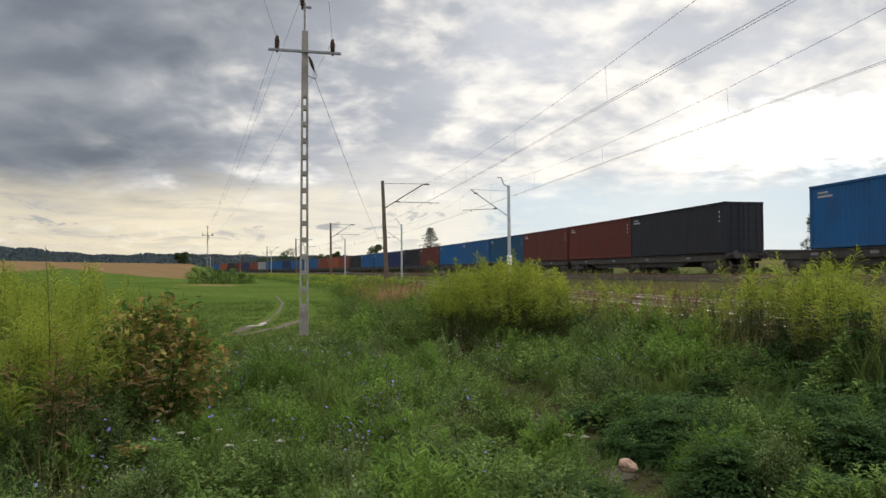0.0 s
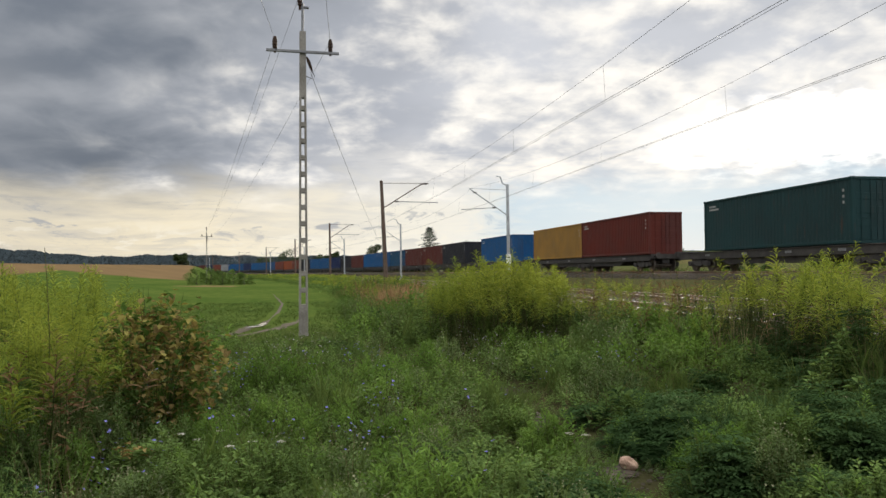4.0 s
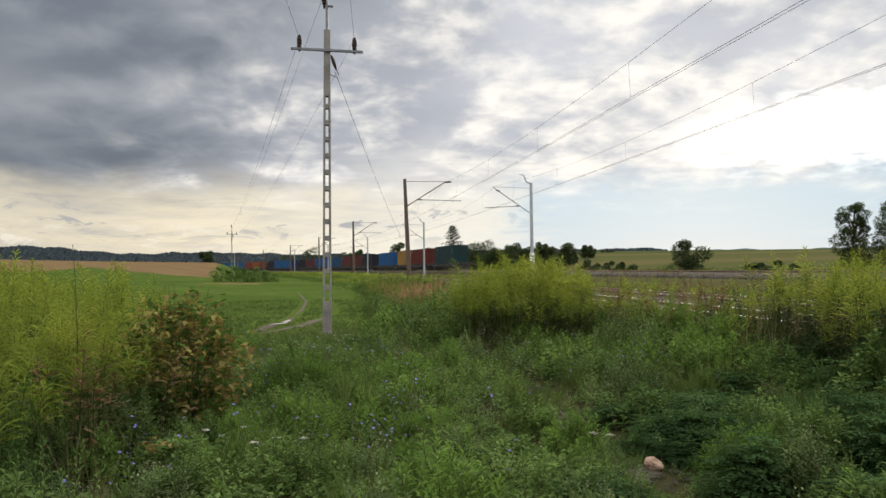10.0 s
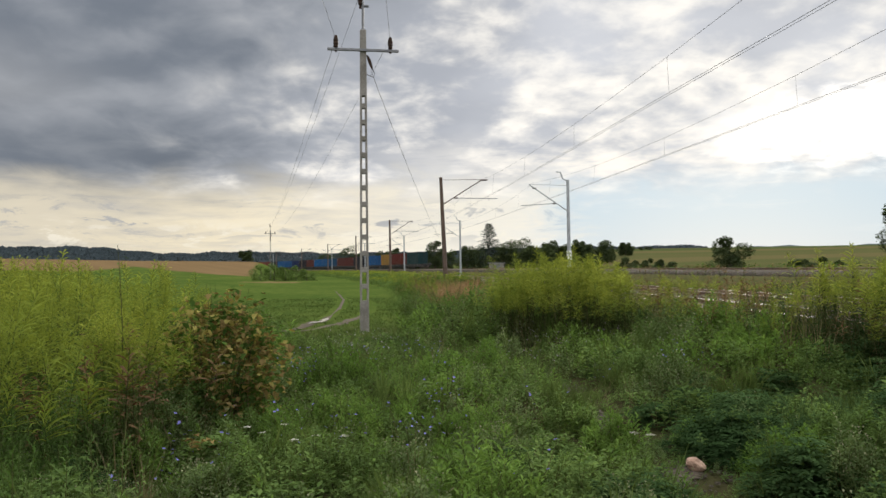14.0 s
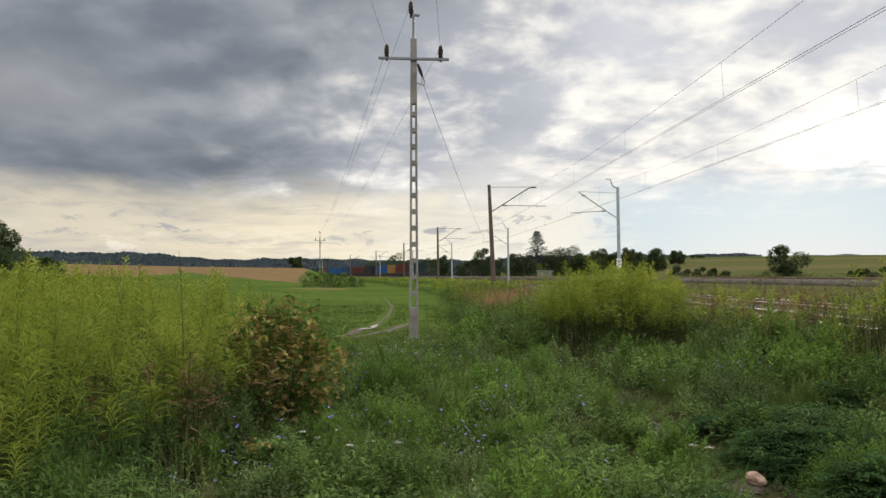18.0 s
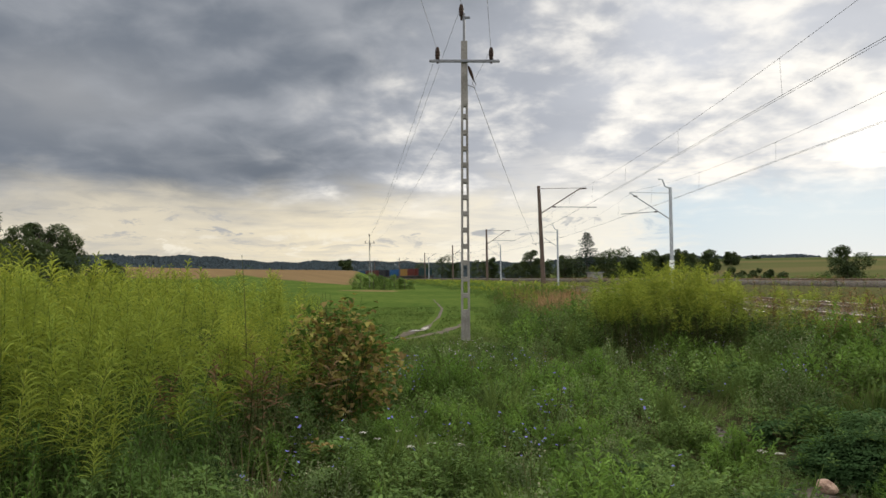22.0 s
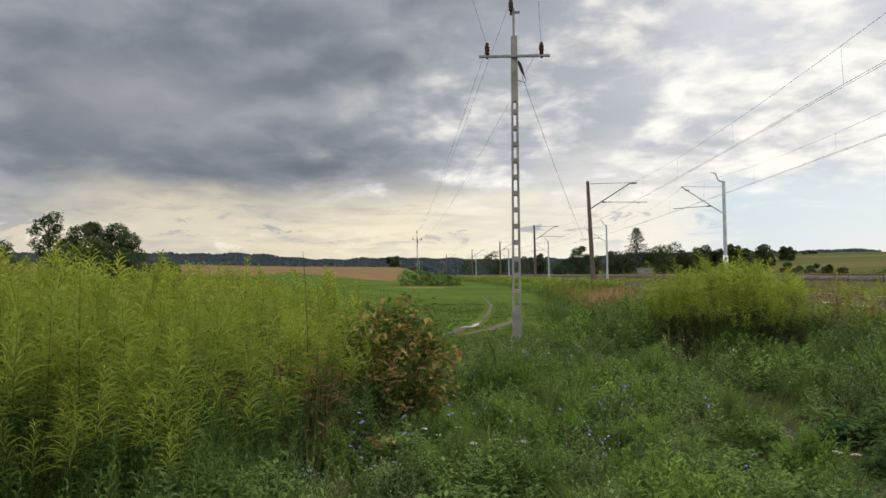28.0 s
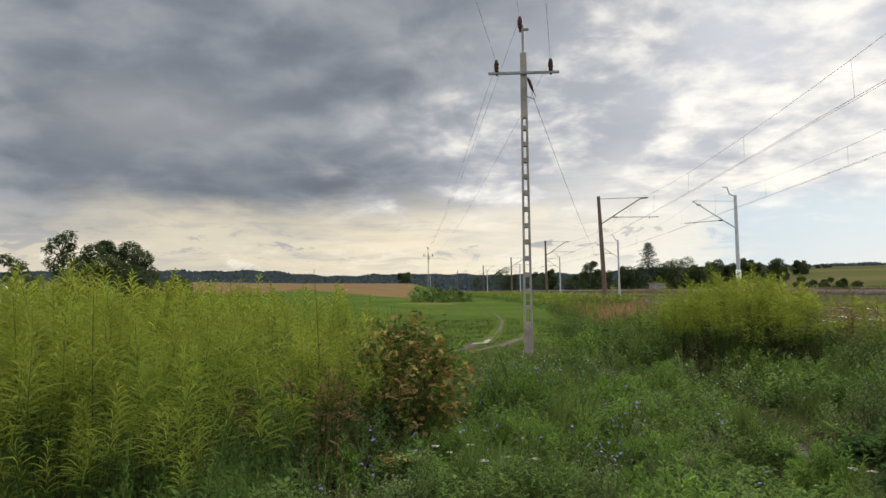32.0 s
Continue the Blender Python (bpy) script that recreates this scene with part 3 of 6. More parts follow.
def sag(a, b, drop, n=16):
    a, b = Vector(a), Vector(b)
    return [a.lerp(b, k / n) - Vector((0, 0, drop * 4 * (k / n) * (1 - k / n))) for k in range(n + 1)]


MAST_S = [57.8, 109.0, 161.5, 212.0, 262.0, 312.0, 362.0]


def mast_west(s, lean):
    """Dark lattice-like post on the west side with a long raking bracket to the east."""
    x, y, a = line_at(6.07 if lean > 0.03 else 5.75, BEND_Y, BEND_R, s)
    z = float(land(x, y)) - 0.1
    top = 8.63
    ob = empty("catenary_mast", pose(x, y, z, 0, 0, math.degrees(a)), "dark rusty catenary mast with a raking tubular bracket", "catenary mast", "masts of the main line")
    bm = bmesh.new()
    lx = -lean * (top - z)
    tube(bm, [(0, 0, 0), (lx * 0.5, 0, (top - z) * 0.5), (lx, 0, top - z)], [0.19, 0.16, 0.12], 6)
    part("post", bm, DARKPOST, ob)
    bm = bmesh.new()
    lathe(bm, [(0.42, 0), (0.42, 0.35), (0.36, 0.42)], 10)
    part("footing", bm, CONCRETE, ob)
    h = top - z
    bm = bmesh.new()
    tube(bm, [(lx * 0.75 + 0.1, 0, 6.53 - z), (2.75, 0, 8.38 - z), (3.35, 0, 8.45 - z)], [0.045, 0.045, 0.035], 6)
    part("bracket", bm, DARKPOST, ob)
    bm = bmesh.new()
    tube(bm, [(lx + 0.1, 0, h - 0.2), (3.3, 0, 8.47 - z)], 0.02, 5)
    part("stay_rod", bm, DARKPOST, ob)
    bm = bmesh.new()
    tube(bm, [(0.95, 0, 7.02 - z), (4.1, 0, 6.98 - z)], 0.03, 6)
    tube(bm, [(3.4, 0, 6.97 - z), (3.42, 0, 6.86 - z)], 0.03, 5)
    part("registration_arm", bm, IRON, ob)
    for p, d in (((3.1, 0, 8.43 - z), 0.07), ((0.85, 0, 7.02 - z), 0.06)):
        bm = bmesh.new()
        tube(bm, [Vector(p) + Vector((o, 0, 0)) for o in (-0.16, -0.1, -0.05, 0, 0.05, 0.1, 0.16)], [0.03, d, 0.04, d, 0.04, d, 0.03], 8)
        part("insulator", bm, PORCELAIN, ob)
    return ob


def mast_east(s):
    """Pale post on the east side with a bracket to the west and a horn on top."""
    x, y, a = line_at(16.2, BEND_Y, BEND_R, s + 1.5)
    z = float(land(x, y)) - 0.1
    h = 8.63 - z
    ob = empty("catenary_mast", pose(x, y, z, 0, 0, math.degrees(a)), "pale grey steel catenary mast with a bracket and top horn", "catenary mast", "masts of the main line")
    bm = bmesh.new()
    tube(bm, [(0.06, 0, 0), (0, 0, h)], [0.16, 0.12], 8)
    part("post", bm, GALV, ob)
    bm = bmesh.new()
    lathe(bm, [(0.42, 0), (0.42, 0.35), (0.36, 0.42)], 10)
    part("footing", bm, CONCRETE, ob)
    bm = bmesh.new()
    tube(bm, [(0, 0, h - 0.1), (-0.42, 0, h + 0.1), (-0.60, 0, h + 0.62), (-0.95, 0, h + 0.66)], [0.06, 0.06, 0.05, 0.045], 6)
    part("horn", bm, GALV, ob)
    bm = bmesh.new()
    tube(bm, [(-0.1, 0, 6.16 - z), (-3.2, 0, 8.25 - z)], 0.045, 6)
    part("bracket", bm, GALV, ob)
    bm = bmesh.new()
    tube(bm, [(-0.1, 0, 8.18 - z), (-3.2, 0, 8.27 - z)], 0.02, 5)
    part("stay_rod", bm, GALV, ob)
    bm = bmesh.new()
    tube(bm, [(-1.2, 0, 6.72 - z), (-3.85, 0, 6.55 - z)], 0.03, 6)
    tube(bm, [(-3.1, 0, 6.6 - z), (-3.12, 0, 6.45 - z)], 0.025, 5)
    part("registration_arm", bm, IRON, ob)
    for p in ((-2.75, 0, 7.95 - z), (-1.15, 0, 6.72 - z)):
        bm = bmesh.new()
        tube(bm, [Vector(p) + Vector((o, 0, 0)) for o in (-0.16, -0.1, -0.05, 0, 0.05, 0.1, 0.16)], [0.03, 0.06, 0.04, 0.06, 0.04, 0.06, 0.03], 8)
        part("insulator", bm, PORCELAIN, ob)
    if s < 60:
        bm = bmesh.new()
        box(bm, (-0.2, -0.18, 2.0), (0.2, -0.15, 2.75), 0.01)
        part("plate", bm, WHITE, ob, "small white plate with dark marks")
        bm = bmesh.new()
        box(bm, (-0.12, -0.186, 2.45), (0.10, -0.181, 2.52))
        part("plate_mark", bm, CHASSIS, ob)
    return ob


for i, s in enumerate(MAST_S):
    mast_west(s, 0.042 if i == 0 else 0.012)
    mast_east(s)


def catenary(x0, z_low, z_top, z_mid):
    """Contact wire, carrying wire and droppers from span to span."""
    spans = [-45.0, 6.5] + MAST_S
    for k, (a, b) in enumerate(zip(spans, spans[1:])):
        n = 10
        low, top = [], []
        for i in range(n + 1):
            f = i / n
            z = z_top - (z_top - z_mid) * 4 * f * (1 - f)
            off = 0.22 * (1 - 2 * f) * (1 if k % 2 else -1)
            x, y, _ = line_at(x0, BEND_Y, BEND_R, a + (b - a) * f)
            low.append((x + off, y, z_low))
            top.append((x + off * 0.4, y, z))
        wire("contact_wire", low, 0.0065, "thin copper contact wire above the rails", "wire")
        wire("contact_wire", [(x + 0.12, y, z) for x, y, z in low], 0.0055, "thin copper contact wire above the rails", "wire")
        wire("messenger_wire", top, 0.0055, "sagging carrying wire of the overhead line", "wire")
        for i in range(1, n, 2):
            wire("dropper", [low[i], top[i]], 0.004, "thin dropper wire between the overhead wires", "wire")


catenary(9.0, 6.86, 8.42, 7.85)
catenary(13.1, 6.52, 8.22, 7.30)


# power line on concrete poles beside the lane
def power_pole(x, y, yaw, z):
    ob = empty("power_pole", pose(x, y, z, 0, 0, yaw), "tall concrete ladder pole with a crossarm and three insulators", "power pole", "poles of the power line")
    h = 7.88 - z
    # two tapering legs joined by webs, with long openings between
    def width(t):
        return 0.118 - 0.038 * t
    for sx in (-1, 1):
        bm = bmesh.new()
        rings = [[bm.verts.new((sx * (width(t) - d), q, t * h)) for d, q in ((0, -0.08), (0.008, -0.09), (0.045, -0.09), (0.052, -0.08), (0.052, 0.08), (0.045, 0.09), (0.008, 0.09), (0, 0.08))] for t in [k / 14 for k in range(15)]]
        for lo, hi in zip(rings, rings[1:]):
            for i in range(8):
                bm.faces.new((lo[i], lo[(i + 1) % 8], hi[(i + 1) % 8], hi[i]))
        bm.faces.new(rings[0])
        bm.faces.new(rings[-1])
        bmesh.ops.recalc_face_normals(bm, faces=bm.faces)
        part("leg", bm, CONCRETE, ob)
    z0 = 0.0
    while z0 < h - 1.8:
        w = width(z0 / h) - 0.045
        tall = 0.85 if z0 < 0.3 else 0.13
        bm = bmesh.new()
        box(bm, (-w, -0.085, z0), (w, 0.085, z0 + tall), 0.012)
        part("web", bm, CONCRETE, ob)
        z0 += tall + 0.30
    bm = bmesh.new()
    w = width((h - 1.0) / h) - 0.04
    box(bm, (-w - 0.012, -0.088, h - 1.75), (w + 0.012, 0.088, h), 0.012)
    part("head_block", bm, CONCRETE, ob)
    bm = bmesh.new()
    tube(bm, [(0, 0, h - 0.3), (0, 0, 8.64 - z)], 0.035, 8)
    box(bm, (-0.04, -0.03, 8.50 - z), (0.16, 0.03, 8.56 - z), 0.01)
    part("top_iron", bm, IRON, ob)
    bm = bmesh.new()
    box(bm, (-0.93, -0.15, 7.29 - z), (0.93, -0.09, 7.36 - z), 0.008)
    part("crossarm", bm, IRON, ob, "grey steel angle crossarm")
    bm = bmesh.new()
    tube(bm, [(0.1, -0.05, 7.17 - z), (0.22, -0.1, 6.85 - z), (0.3, -0.1, 6.72 - z), (0.27, -0.1, 6.62 - z), (0.18, -0.08, 6.66 - z), (0.05, -0.06, 6.72 - z)], 0.012, 5)
    part("jumper", bm, CABLE, ob)
    bm = bmesh.new()
    tube(bm, [(0.1, -0.1, 7.2 - z), (0.14, -0.1, 7.1 - z), (0.19, -0.1, 6.96 - z), (0.24, -0.1, 6.82 - z)], [0.02, 0.045, 0.045, 0.02], 6)
    part("strain_insulator", bm, PORCELAIN, ob)
    for px, pz in ((-0.71, 7.36), (0.71, 7.36), (-0.07, 8.56)):
        bm = bmesh.new()
        lathe(bm, [(0.03, -0.10), (0.03, 0.0), (0.06, 0.02), (0.055, 0.09), (0.07, 0.11), (0.06, 0.17), (0.07, 0.19), (0.055, 0.26), (0.045, 0.30), (0.03, 0.33)], 10, (px, -0.12 if pz < 8 else 0, pz - z))
        part("insulator", bm, PORCELAIN, ob)
    return ob


POLE = (-0.12, 19.8)
FARPOLE = (-15.9, 124.5)
near_pole = power_pole(*POLE, 3.0, float(land(*POLE)) - 0.03)
FAR_UP = float(land(*FARPOLE)) + 0.15
copy_thing(near_pole, pose(*FARPOLE, FAR_UP, 0, 0, 8.0))
for dx, z in ((-0.71, 7.66), (0.71, 7.66), (-0.07, 8.86)):
    wire("power_cable", sag((POLE[0] + dx, POLE[1], z), (FARPOLE[0] + dx, FARPOLE[1], z + FAR_UP), 1.1), 0.0045, "bare overhead power cable between the poles", "cable")
    wire("power_cable", sag((POLE[0] + dx, POLE[1], z), (-2.6 + dx, -25.0, z + 0.2), 0.35), 0.0045, "bare overhead power cable running back overhead", "cable")
wire("service_cable", sag((0.08, 19.7, 6.8), (5.35, 57.6, 4.0), 0.25), 0.007, "black service cable slung from pole to mast", "cable")


# freight train: containers on flat wagons
C_LEN, C_WID, C_HGT, DECK = 12.19, 2.44, 2.90, 1.17
SPEED = 14.93
COLOURS = {
    "green": ((0.010, 0.036, 0.037), "dark green"),
    "red": ((0.097, 0.019, 0.013), "faded red"),
    "yellow": ((0.302, 0.162, 0.032), "mustard yellow"),
    "blue": ((0.010, 0.076, 0.202), "bright blue"),
    "black": ((0.016, 0.017, 0.023), "charcoal black"),
    "brick": ((0.158, 0.040, 0.025), "brick red"),
    "teal": ((0.012, 0.058, 0.119), "deep petrol blue"),
    "navy": ((0.014, 0.025, 0.079), "dark navy"),
    "grey": ((0.245, 0.252, 0.259), "light grey"),
    "orange": ((0.238, 0.061, 0.025), "rusty orange"),
}
MARKS = plain("faded container lettering", (0.20, 0.19, 0.18), (0.30, 0.29, 0.28), 4.0, 0.6, bump=0.02)


def corrugated(bm, length, height, depth, ribs):
    """A wall of trapezoid ribs in the y-z plane, facing -x, from y 0 to length."""
    pitch = length / ribs
    row = []
    for k in range(ribs):
        y = k * pitch
        row += [(0.0, y), (0.0, y + pitch * 0.36), (depth, y + pitch * 0.5), (depth, y + pitch * 0.86)]
    row.append((0.0, length))
    lo = [bm.verts.new((x, y, 0)) for x, y in row]
    hi = [bm.verts.new((x, y, height)) for x, y in row]
    for k in range(len(row) - 1):
        bm.faces.new((lo[k + 1], lo[k], hi[k], hi[k + 1]))


def container(key):
    """A 40-foot container; its origin is the middle of its floor, +y is along the train."""
    rgb, word = COLOURS[key]
    mat = paint(word + " container paint", rgb)
    ob = empty("shipping_container", Matrix(), word + " corrugated steel shipping container riding on a flat wagon", "container", "containers on the train")
    hl, hw, h = C_LEN / 2, C_WID / 2, C_HGT
    for sx in (-1, 1):
        bm = bmesh.new()
        corrugated(bm, C_LEN - 0.3, h - 0.28, 0.026, 44)
        for v in bm.verts:
            v.co = Vector((sx * (hw - 0.03 - v.co.x), v.co.y - hl + 0.15, v.co.z + 0.16))
        if sx > 0:
            bmesh.ops.reverse_faces(bm, faces=bm.faces)
        part("side_wall", bm, mat, ob)
    bm = bmesh.new()
    corrugated(bm, C_WID - 0.3, h - 0.3, 0.04, 8)
    for v in bm.verts:
        v.co = Vector((v.co.y - hw + 0.15, hl - 0.05 - v.co.x, v.co.z + 0.16))
    part("front_wall", bm, mat, ob)
    bm = bmesh.new()
    for k in range(30):
        y = -hl + 0.2 + k * (C_LEN - 0.4) / 30
        box(bm, (-hw + 0.06, y, h - 0.06), (hw - 0.06, y + (C_LEN - 0.4) / 30 * 0.55, h - 0.015))
    box(bm, (-hw + 0.05, -hl + 0.1, h - 0.09), (hw - 0.05, hl - 0.1, h - 0.05))
    part("roof", bm, mat, ob)
    bm = bmesh.new()
    for sx in (-1, 1):
        for sy in (-1, 1):
            x, y = sx * (hw - 0.075), sy * (hl - 0.075)
            box(bm, (x - 0.075, y - 0.075, 0.10), (x + 0.075, y + 0.075, h - 0.10), 0.012)
            for z in (0.0, h - 0.12):
                box(bm, (x - 0.09, y - 0.089, z), (x + 0.09, y + 0.089, z + 0.12), 0.015)
        box(bm, (sx * (hw - 0.04) - 0.04, -hl + 0.1, 0.02), (sx * (hw - 0.04) + 0.04, hl - 0.1, 0.17), 0.01)
        box(bm, (sx * (hw - 0.04) - 0.04, -hl + 0.1, h - 0.12), (sx * (hw - 0.04) + 0.04, hl - 0.1, h - 0.01), 0.01)
    for sy in (-1, 1):
        y = sy * (hl - 0.05)
        box(bm, (-hw + 0.1, y - 0.05, 0.02), (hw - 0.1, y + 0.05, 0.16), 0.01)
        box(bm, (-hw + 0.1, y - 0.05, h - 0.13), (hw - 0.1, y + 0.05, h - 0.01), 0.01)
    part("frame", bm, mat, ob)
    for sx in (-1, 1):
        bm = bmesh.new()
        x0, x1 = (0.01, hw - 0.15) if sx > 0 else (-hw + 0.15, -0.01)
        box(bm, (x0, -hl + 0.03, 0.17), (x1, -hl + 0.08, h - 0.14), 0.01)
        for z in (0.75, 1.3, 1.9):
            box(bm, (x0 + 0.06, -hl + 0.015, z), (x1 - 0.06, -hl + 0.04, z + 0.3), 0.01)
        door = part("door", bm, mat, ob)
        for f in (0.28, 0.72):
            bm = bmesh.new()
            x = x0 + (x1 - x0) * f
            tube(bm, [(x, -hl + 0.0, 0.1), (x, -hl + 0.0, h - 0.1)], 0.022, 6)
            box(bm, (x - 0.02, -hl - 0.02, 1.1), (x + 0.22, -hl + 0.01, 1.15), 0.005)
            part("locking_bar", bm, mat, door)
    def block(x, y0, y1, z0, z1):
        bm = bmesh.new()
        box(bm, (x - 0.004, y0, z0), (x + 0.004, y1, z1))
        part("marking", bm, MARKS, ob, "worn pale lettering block")

    for sx in (-1, 1):
        x = sx * (hw - 0.026)
        if key in ("red", "blue", "black", "brick", "teal", "green"):
            block(x, hl - 1.55, hl - 0.55, h - 0.60, h - 0.50)
            block(x, hl - 1.25, hl - 0.55, h - 0.42, h - 0.33)
        for k in range(3):
            block(x, -hl + 0.5, -hl + 0.62, h - 0.62 - k * 0.26, h - 0.50 - k * 0.26)
    return ob


def wheelset():
    bm = bmesh.new()
    for sx in (-1, 1):
        ring = []
        for o, r in ((-0.07, 0.10), (-0.05, 0.42), (-0.02, 0.46), (0.05, 0.455), (0.065, 0.49), (0.08, 0.40), (0.07, 0.10)):
            ring.append((sx * 0.76 - sx * o, r))
        loops = [[bm.verts.new((x, r * math.cos(k * math.pi / 10), r * math.sin(k * math.pi / 10))) for k in range(20)] for x, r in ring]
        for a, b in zip(loops, loops[1:]):
            for k in range(20):
                bm.faces.new((a[k], a[(k + 1) % 20], b[(k + 1) % 20], b[k]))
    tube(bm, [(-1.0, 0, 0), (1.0, 0, 0)], 0.085, 8)
    # paired holes and chalk marks would blur at speed; spokes of the web show the turn
    for k in range(4):
        a = k * math.pi / 2
        box(bm, (-0.84, 0.2 * math.cos(a) - 0.03, 0.2 * math.sin(a) - 0.03), (0.84, 0.2 * math.cos(a) + 0.03, 0.2 * math.sin(a) + 0.03))
    bmesh.ops.recalc_face_normals(bm, faces=bm.faces)
    return bm


def wagon(length, bogies):
    """A flat wagon; its origin is at rail level in the middle."""
    ob = empty("container_wagon", Matrix(), "grimy dark steel container flat wagon on bogies", "freight wagon", "wagons of the train")
    half = length / 2
    bm = bmesh.new()
    for sx in (-1, 1):
        box(bm, (sx * 1.08 - 0.09, -half + 0.3, 0.72), (sx * 1.08 + 0.09, half - 0.3, DECK - 0.03), 0.015)
        box(bm, (sx * 1.08 - 0.14, -half + 0.3, DECK - 0.07), (sx * 1.08 + 0.14, half - 0.3, DECK - 0.035), 0.008)
    box(bm, (-0.25, -half + 0.2, 0.55), (0.25, half - 0.2, DECK - 0.12), 0.015)
    for k in range(int(length / 1.6)):
        y = -half + 0.8 + k * 1.6
        box(bm, (-1.08, y - 0.06, 0.86), (1.08, y + 0.06, DECK - 0.08), 0.01)
    part("frame", bm, CHASSIS, ob)
    for sy in (-1, 1):
        bm = bmesh.new()
        box(bm, (-1.2, sy * (half - 0.2) - 0.12, 0.86), (1.2, sy * (half - 0.2) + 0.12, 1.24), 0.02)
        part("headstock", bm, CHASSIS, ob)
        for sx in (-1, 1):
            bm = bmesh.new()
            tube(bm, [(sx * 0.875, sy * (half - 0.1), 1.05), (sx * 0.875, sy * (half + 0.42), 1.05)], 0.09, 10)
            tube(bm, [(sx * 0.875, sy * (half + 0.42), 1.05), (sx * 0.875, sy * (half + 0.50), 1.05)], [0.22, 0.20], 14)
            part("buffer", bm, CHASSIS, ob)
    for sx in (-1, 1):
        for k in range(4):
            y = -half + 4 + k * (length - 8) / 3
            bm = bmesh.new()
            box(bm, (sx * 1.175 - 0.006, y, 0.88), (sx * 1.175 + 0.006, y + 0.5, 1.0))
            part("stencil", bm, IRON, ob)
    bm = bmesh.new()
    for sx in (-1, 1):
        lo = [(-half + 4.2, 0.74), (-half + 5.6, 0.42), (half - 5.6, 0.42), (half - 4.2, 0.74)]
        rows = [[bm.verts.new((sx * 0.98 + dx, y, z)) for y, z in lo + [(half - 4.2, 0.80), (-half + 4.2, 0.80)]] for dx in (-0.03, 0.03)]
        for k in range(6):
            bm.faces.new((rows[0][k], rows[0][(k + 1) % 6], rows[1][(k + 1) % 6], rows[1][k]))
        bm.faces.new(rows[0][::-1])
        bm.faces.new(rows[1])
    bmesh.ops.recalc_face_normals(bm, faces=bm.faces)
    part("truss", bm, CHASSIS, ob)
    # brake gear and air tanks hang below the sills
    for y, r, ln in ((-1.2, 0.2, 1.1), (1.6, 0.14, 0.8)):
        bm = bmesh.new()
        tube(bm, [(0.55, y, 0.6), (0.55, y + ln, 0.6)], r, 10)
        part("air_tank", bm, CHASSIS, ob)
    wheels = []
    for y0 in bogies:
        bm = bmesh.new()
        for sx in (-1, 1):
            box(bm, (sx * 1.02 - 0.06, y0 - 1.25, 0.42), (sx * 1.02 + 0.06, y0 + 1.25, 0.62), 0.02)
            box(bm, (sx * 1.02 - 0.08, y0 - 0.4, 0.3), (sx * 1.02 + 0.08, y0 + 0.4, 0.72), 0.03)
            for d in (-0.9, 0.9):
                box(bm, (sx * 1.04 - 0.11, y0 + d - 0.17, 0.32), (sx * 1.04 + 0.11, y0 + d + 0.17, 0.62), 0.03)
                for e in (-0.27, 0.27):
                    tube(bm, [(sx * 1.03, y0 + d + e, 0.36), (sx * 1.03, y0 + d + e, 0.6)], 0.07, 8)
        box(bm, (-1.0, y0 - 0.2, 0.45), (1.0, y0 + 0.2, 0.78), 0.03)
        part("bogie_frame", bm, CHASSIS, ob)
        for d in (-0.9, 0.9):
            w = part("wheelset", wheelset(), WHEEL, ob)
            w.location = (0, y0 + d, 0.46)
            wheels.append(w)
    return ob, wheels


# each wagon: rear of its load at time zero (metres along the side line), its load from rear to front
CONSIST = [
    (-31.3, ("green",)), (-12.0, ("red", "yellow")), (19.1, ("blue",)), (38.6, ("black", "red")), (63.4, ("red", "teal")), (88.2, ("blue", "blue")),
    (113.1, ("red", "black")), (138.2, ("navy", "blue")), (163.3, ("blue", "black")), (188.4, ("brick", "orange")), (213.5, ("brick", "blue")),
    (238.6, ("blue", "blue")), (263.7, ("navy", "blue")), (288.8, ("blue", "grey")), (313.9, ("brick", "navy")), (339.0, ("red", "black")), (364.1, ("orange", "blue")),
]
TRAIN = []


def make_train():
    boxes = {}
    short, turning = wagon(19.2, (-7.1, 7.1))
    long_one, turning_long = wagon(24.5, (-10.6, 0.0, 10.6))
    used = {"short": 0, "long": 0}
    for k, (rear, load) in enumerate(CONSIST):
        single = len(load) == 1
        mid = rear + C_LEN * len(load) / 2
        key = "short" if single else "long"
        base = short if single else long_one
        if used[key] == 0:
            w, axles = base, (turning if single else turning_long)
        else:
            w = copy_thing(base, Matrix())
            axles = [c for c in w.children if c.name.startswith("wheelset")]
        used[key] += 1
        TRAIN.append((w, mid, 0.0, axles if k < 3 else []))
        for i, c in enumerate(load):
            if c not in boxes:
                boxes[c] = container(c)
                ob = boxes[c]
            else:
                ob = copy_thing(boxes[c], Matrix())
            TRAIN.append((ob, rear + C_LEN * (i + 0.5), DECK, []))


make_train()

# plants, drawn as arrays of four-cornered leaves
RNG = np.random.default_rng(11)


def leaf(base, along, up, length, width, fold=0.25):
    """One lance-shaped leaf of one folded quad: base, side, tip, side."""
    side = np.cross(along, up)
    side = side / (np.linalg.norm(side) + 1e-9)
    nrm = np.cross(side, along)
    mid = base + along * length * 0.42
    return np.array([base, mid + side * width / 2 + nrm * width * fold, base + along * length - up * length * 0.18, mid - side * width / 2 + nrm * width * fold])


def strip(points, widths, side):
    """A bent blade along points."""
    V, F = [], []
    for p, w in zip(points, widths):
        V += [p - side * w / 2, p + side * w / 2]
    for i in range(len(points) - 1):
        F.append((2 * i, 2 * i + 1, 2 * i + 3, 2 * i + 2))
    return V, F


